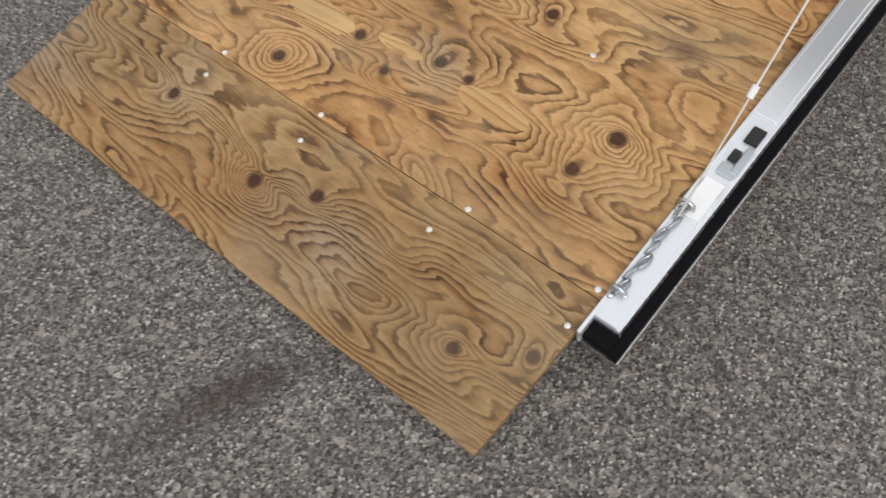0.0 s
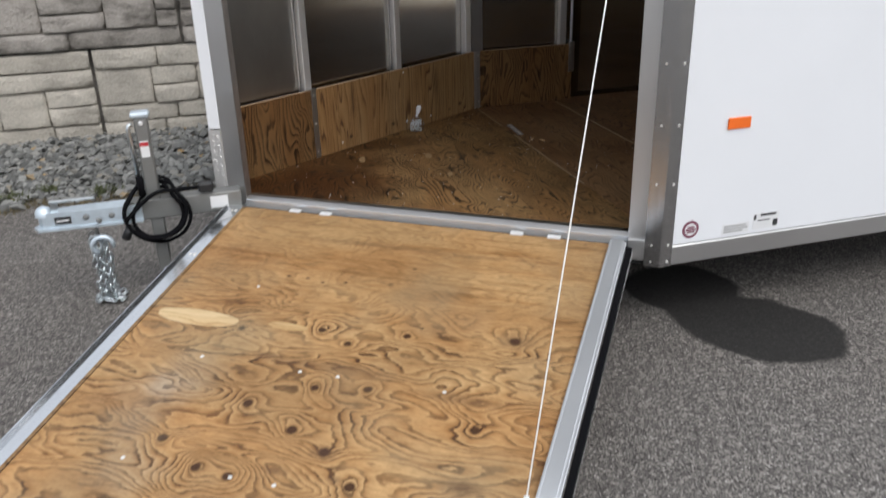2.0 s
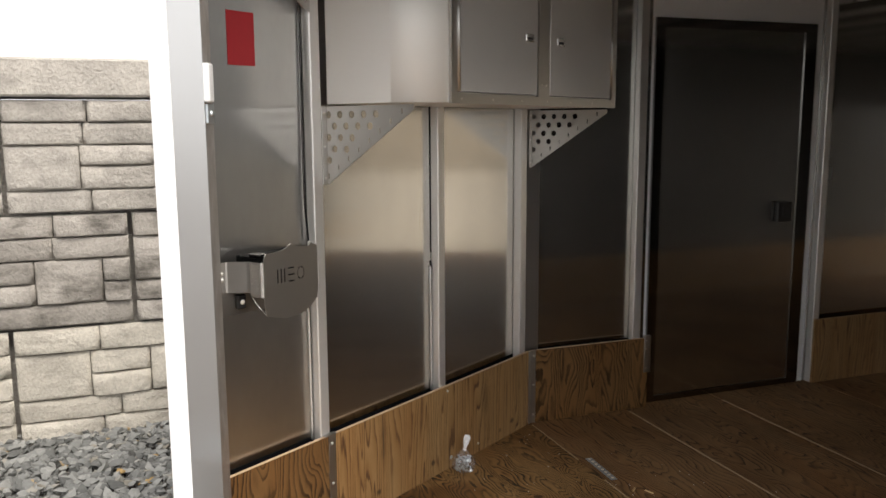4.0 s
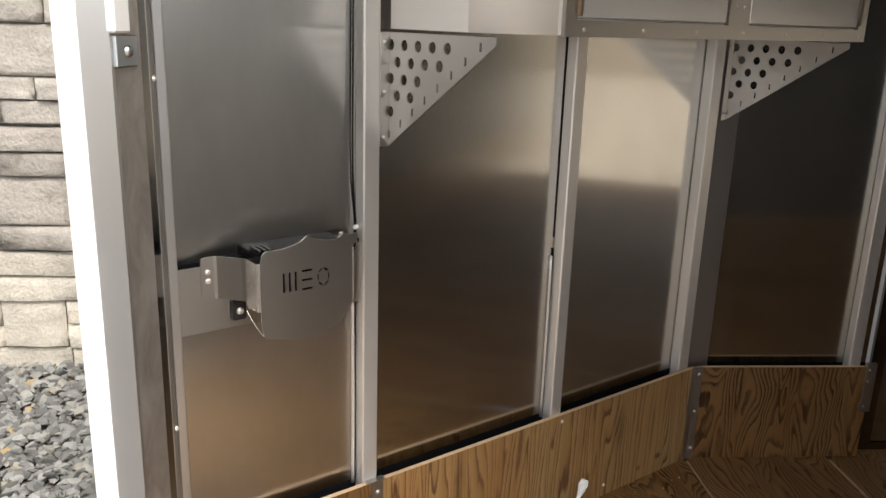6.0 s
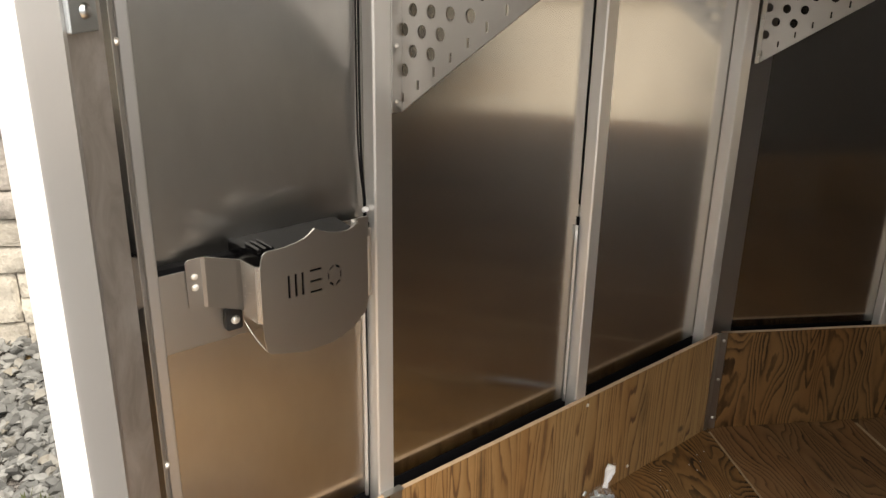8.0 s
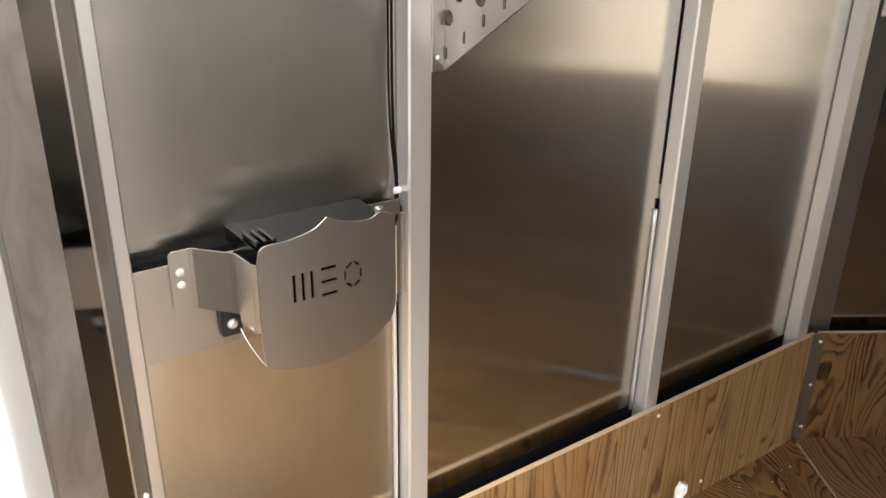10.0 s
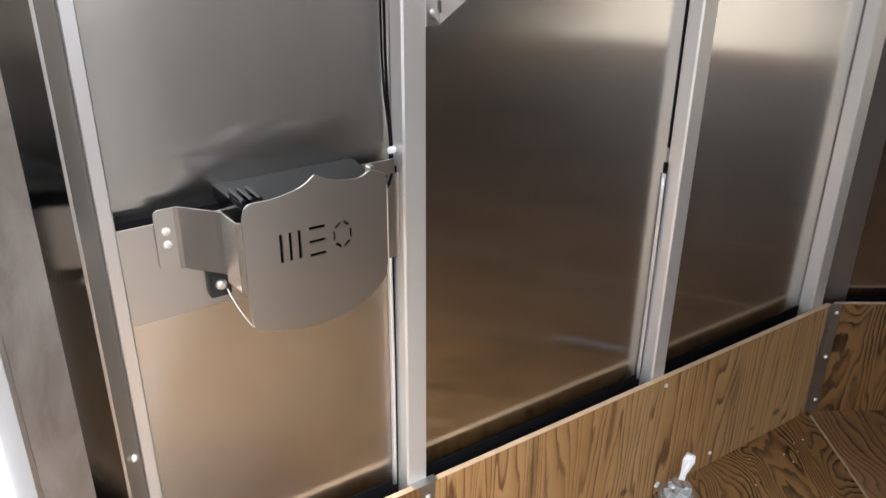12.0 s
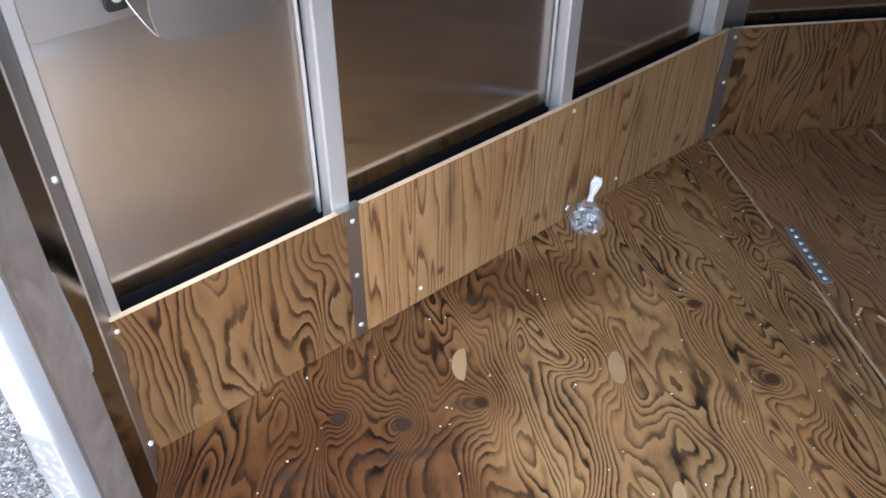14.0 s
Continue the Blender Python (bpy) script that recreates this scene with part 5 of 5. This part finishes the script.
dome(bm, (0.0, 0.0236, 0.12), (0, 1, 0), 0.007, 0.004)
part("pin", bm, ZINC, leg)
bm = B()
box(bm, -0.06, 0.06, -0.05, 0.05, 0.0, 0.012, 0.003)
part("foot", bm, GREYTUBE, jack)
bm = B()
tube(bm, [(0.03, 0.034, 0.735), (0.045, 0.040, 0.733), (0.048, 0.040, 0.72), (0.040, 0.040, 0.52)], 0.008, 8)
crank = part("crank", bm, ZINC, jack, "bright crank handle", smooth=True)
bm = B()
tube(bm, [(0.040, 0.040, 0.53), (0.038, 0.040, 0.45)], 0.013, 10)
part("grip", bm, RUBBERGAP, crank, "black grip", smooth=True)
bm = B()
box(bm, -0.016, 0.016, 0.0265, 0.0280, 0.60, 0.665)
lab = part("label", bm, PAPER, jack, "white label with a red band")
bm = B()
box(bm, -0.016, 0.016, 0.0282, 0.0292, 0.645, 0.660)
part("bar", bm, RED, lab)
bm = B()
dome(bm, (0.0, 0.0262, 0.735), (0, 1, 0), 0.010, 0.006)
part("bolt", bm, PAPER, jack)

coil = thing("wiring_coil", "coiled black wiring cable hung round the jack", "cable", TONGUE)
for loop, (r0, cx, cz, out) in enumerate(((0.126, -0.006, 0.366, 0.050), (0.109, 0.006, 0.376, 0.062), (0.098, -0.012, 0.358, 0.054), (0.117, -0.002, 0.382, 0.074))):
    bm = B()
    pts = []
    for k in range(36):
        a = 2 * math.pi * k / 36
        r = r0 * (1 + 0.025 * math.sin(2 * a + loop))
        up = min(1.0, max(0.0, (math.sin(a) - 0.62) / 0.33))          # the top of the loop goes behind the jack
        pts.append((cx + r * math.cos(a), out - (out + 0.046 + 0.008 * loop) * up * up * (3 - 2 * up), cz + 0.92 * r * math.sin(a)))
    tube(bm, pts, 0.0072, 8, True)
    part("cable", bm, RUBBERGAP, coil, smooth=True)
bm = B()
tube(bm, bezier([pts[-1], (0.0, 0.06, 0.455), (-0.10, 0.05, 0.462), (-0.20, 0.03, 0.455)], 6), 0.008, 8)
part("lead", bm, RUBBERGAP, coil, smooth=True)
bm = B()
box(bm, -0.235, -0.175, 0.005, 0.05, 0.435, 0.475, 0.008)
part("junction_box", bm, BLACK, coil, "black junction box")
bm = B()
tube(bm, [(0.10, 0.060, 0.335), (0.128, 0.06, 0.285)], 0.018, 10)
part("plug", bm, BLACK, coil, "black plug", smooth=True)

chn = thing("safety_chain", "zinc safety chain with a snap hook hanging from the coupler", "chain", TONGUE)


def link(bm, c, ax, up, l=0.021, w=0.010, r=0.0046):
    tube(bm, [Vector(c) + Vector(ax) * l * math.cos(a) + Vector(up) * w * math.sin(a) for a in [k * math.pi / 5 for k in range(10)]], r, 6, True)


random.seed(4)
for strand in range(4):
    for i in range(11):
        z = 0.275 - 0.0245 * i
        x = 0.235 + 0.017 * (strand - 1.5) + 0.006 * math.sin(i * 1.3 + strand)
        y = 0.012 * math.cos(strand * 2.1) + 0.005 * math.sin(i)
        up = (1, 0, 0) if (i + strand) % 2 else (0, 1, 0)
        bm = B()
        link(bm, (x, y, max(z, 0.012)), Vector((random.uniform(-0.2, 0.2), random.uniform(-0.2, 0.2), 1)).normalized(), up)
        part("link", bm, ZINC, chn, smooth=True)
for i in range(14):
    a = random.uniform(0, 6.28)
    bm = B()
    link(bm, (0.235 + random.uniform(-0.06, 0.05), random.uniform(-0.03, 0.04), random.uniform(0.008, 0.03)), (math.cos(a), math.sin(a), 0.1), (-math.sin(a), math.cos(a), 0.4))
    part("link", bm, ZINC, chn, smooth=True)
bm = B()
tube(bm, [(0.222 + 0.040 * math.cos(a), 0.03, 0.258 + 0.036 * math.sin(a)) for a in [math.radians(200 - 26 * k) for k in range(11)]], [0.0085 + 0.003 * math.sin(k * 0.3) for k in range(11)], 8)
part("hook", bm, GALV, chn, "bright snap hook", smooth=True)
bm = B()
tube(bm, [(0.235, 0.0, 0.345), (0.238, 0.0, 0.315), (0.232, 0.0, 0.28)], 0.006, 6)
link(bm, (0.255, 0.0, 0.29), (0, 0, 1), (1, 0, 0), 0.022, 0.016)
part("shackle", bm, GREYTUBE, chn, "dull shackle", smooth=True)

# ---- gravel strip ----
random.seed(11)
GA0, GA1, GN0, GN1 = -4.6, 2.4, 4.22, 5.62
bm = B()
seed_pts = [Vector(v).normalized() for v in ((1, 1, 1), (-1, -1, 1), (-1, 1, -1), (1, -1, -1), (0, 0, 1), (0, 0, -1), (1, 0, 0.2), (-1, 0, 0.1), (0, 1, 0), (0, -1, -0.1))]
kinds = []
for k in range(10):
    b2 = bmesh.new()
    for p in seed_pts:
        b2.verts.new(p * random.uniform(0.75, 1.15) + Vector((random.uniform(-0.2, 0.2), random.uniform(-0.2, 0.2), random.uniform(-0.15, 0.15))))
    bmesh.ops.convex_hull(b2, input=b2.verts[:])
    loose = [v for v in b2.verts if not v.link_faces]
    for v in loose:
        b2.verts.remove(v)
    b2.verts.index_update()
    kinds.append(([v.co.copy() for v in b2.verts], [[v.index for v in f.verts] for f in b2.faces]))
    b2.free()
verts, faces = [], []
for i in range(16000):
    a, n = random.uniform(GA0, GA1), random.uniform(GN0, GN1)
    if random.random() > min(1.0, (n - GN0) * 3.5 + 0.25):
        continue
    size = random.choice((0.013, 0.017, 0.021, 0.027, 0.036))
    p = A * a + N * n + Vector((0, 0, 0.012 + 0.03 * min(1, (n - GN0) * 2) * random.random()))
    rot = Euler((random.uniform(-0.6, 0.6), random.uniform(-0.6, 0.6), random.uniform(0, 6.28))).to_matrix() @ Matrix.Diagonal((size * random.uniform(0.9, 1.5), size, size * random.uniform(0.5, 0.8)))
    vs, fs = random.choice(kinds)
    o = len(verts)
    verts += [tuple(rot @ v + p) for v in vs]
    faces += [[o + j for j in f] for f in fs]
mesh = bpy.data.meshes.new("gravel")
mesh.from_pydata(verts, [], faces)
mesh.materials.append(GRAVEL)
tagged(new("gravel", mesh), "strip of angular grey gravel before the block wall", "gravel", kind="stuff")
# weeds and moss along the gravel's edge
for name, mat, count, spread, h, lab in (("weeds", LEAF, 650, 1.0, 0.065, "small green weeds among the gravel"), ("dry_moss", DRY, 2600, 0.5, 0.03, "dry brown moss along the gravel's edge")):
    verts, faces = [], []
    centres = [(-1.9, 5.50, 0.16), (-1.75, 4.40, 0.10), (-1.25, 4.36, 0.08), (-1.05, 4.45, 0.05), (-2.6, 4.5, 0.2), (-0.75, 4.34, 0.07)] if name == "weeds" else [(-3.2 + 0.11 * k, 4.25 + 0.05 * math.sin(k * 1.7), 0.10) for k in range(32)]
    for i in range(count):
        ca, cn, cr = random.choice(centres)
        a, n = random.gauss(ca, cr * 0.6), random.gauss(cn, cr * 0.35)
        p = A * a + N * n
        t = random.uniform(0, 6.28)
        l = h * random.uniform(0.3, 1.0)
        side = Vector((math.cos(t), math.sin(t), 0)) * l * 0.16
        tip = p + Vector((random.uniform(-0.6, 0.6) * l, random.uniform(-0.6, 0.6) * l, l))
        o = len(verts)
        verts += [tuple(p - side), tuple(p + side), tuple(p.lerp(tip, 0.6) + side * 0.9), tuple(tip)]
        faces += [[o, o + 1, o + 2], [o, o + 2, o + 3]]
    mesh = bpy.data.meshes.new(name)
    mesh.from_pydata(verts, [], faces)
    mesh.materials.append(mat)
    tagged(new(name, mesh), lab, "weeds" if name == "weeds" else "moss", kind="stuff")

# ---- retaining wall: big cast units with moulded stone faces ----
WALL = basis(N * 5.57, A)
bm = B()
box(bm, -9, 9, 0.110, 0.42, -0.1, 1.80)
rwall = tagged(part("wall_retaining", bm, BLOCK, m=WALL), "tan cast block retaining wall with moulded stone faces", "retaining wall", kind="structure")
for a0 in (-9.0, -5.66, -2.65, 0.38, 3.4):
    bm = B()
    box(bm, a0, a0 + 3.0, -0.045, 0.42, 1.812, 2.005, 0.012)
    part("cap", bm, BLOCK, rwall, "smooth tan cap block")


def stone_mesh(k, material):
    """A pillowed stone face over the unit square, its front at y = -1."""
    random.seed(50 + k)
    n = 6
    bm = bmesh.new()
    g = [[None] * n for _ in range(n)]
    for i in range(n):
        for j in range(n):
            x, z = i / (n - 1), j / (n - 1)
            edge = i in (0, n - 1) or j in (0, n - 1)
            g[i][j] = bm.verts.new((x if not edge else min(max(x, 0.0), 1.0), -0.05 if edge else -0.7 - random.uniform(0, 0.55), z))
    for i in range(n):
        for j in range(n):
            if not (i in (0, n - 1) or j in (0, n - 1)):
                v = g[i][j].co
                v.x = 0.5 + (v.x - 0.5) * (1.5 + random.uniform(-0.06, 0.04))
                v.z = 0.5 + (v.z - 0.5) * (1.44 + random.uniform(-0.08, 0.05))
    for i in range(n - 1):
        for j in range(n - 1):
            bm.faces.new((g[i][j], g[i + 1][j], g[i + 1][j + 1], g[i][j + 1]))
    bm.normal_update()
    mesh = bpy.data.meshes.new("stone")
    bm.to_mesh(mesh)
    bm.free()
    mesh.materials.append(material)
    for p in mesh.polygons:
        p.use_smooth = True
    return mesh


stones = [stone_mesh(k % 7, (BLOCKLOW, BLOCKMID, BLOCK)[k // 7]) for k in range(21)]
random.seed(21)
rest = []


def lay(a, w, z, h):
    """One stone face; near ones are pieces of their own."""
    if w < 0.02 or h < 0.02:
        return
    deep = random.uniform(0.026, 0.046)
    m = Matrix.Translation((a + 0.002, 0.016, z + 0.002)) @ Matrix.Diagonal((w - 0.004, deep, h - 0.004, 1))
    k = random.randrange(7) + 7 * (z > 0.62) + 7 * (z > 1.22)
    if -2.75 < a < 0.35:
        ob = new("stone", stones[k])
        ob.matrix_basis = m
        ob.parent = rwall
    else:
        rest.append((k, m))


def band(a0, a1, z, h, lo=0.30, hi=0.58):
    a = a0
    while a < a1 - 0.01:
        w = random.uniform(lo, hi)
        if a1 - (a + w) < lo:
            w = a1 - a
        lay(a, w, z, h)
        a += w


def unit(a0, a1, z0, z1):
    """One cast unit: a course, a double course with squares in it, and two courses."""
    bm = B()
    box(bm, a0, a1, 0.022, 0.109, z0 - (0.1 if z0 == 0 else 0.0), z1)
    part("unit", bm, BLOCK, rwall, m=WALL)
    h = z1 - z0
    rows = [0.19, 0.185, 0.405, 0.22]
    if random.random() < 0.5:
        rows = [0.20, 0.40, 0.20, 0.20]
    z = z0
    for r in rows:
        rh = r * h
        if r > 0.3:
            a = a0
            while a < a1 - 0.01:
                big = min(random.uniform(0.26, 0.36), a1 - a)
                lay(a, big, z, rh)
                a += big
                if a < a1 - 0.05:
                    w = min(random.uniform(0.25, 0.5), a1 - a)
                    s = random.uniform(0.45, 0.58)
                    band(a, a + w, z, rh * s, 0.2, 0.3)
                    band(a, a + w, z + rh * s, rh * (1 - s), 0.2, 0.3)
                    a += w
        else:
            band(a0, a1, z, rh)
        z += rh


for z0, z1, first in ((0.0, 0.617, -0.838), (0.626, 1.214, -1.45), (1.225, 1.80, -0.812)):
    for k in range(-6, 8):
        unit(first + 1.22 * k + 0.010, first + 1.22 * (k + 1) - 0.010, z0, z1)
verts, faces = [], []
for k, m in rest:
    o = len(verts)
    verts += [tuple(m @ v.co) for v in stones[k].vertices]
    faces += [[o + i for i in p.vertices] for p in stones[k].polygons]
mesh = bpy.data.meshes.new("stone_faces")
mesh.from_pydata(verts, [], faces)
mesh.materials.append(BLOCK)
ob = new("stone_faces", mesh)
ob.parent = rwall
ob["kind"] = "stuff"
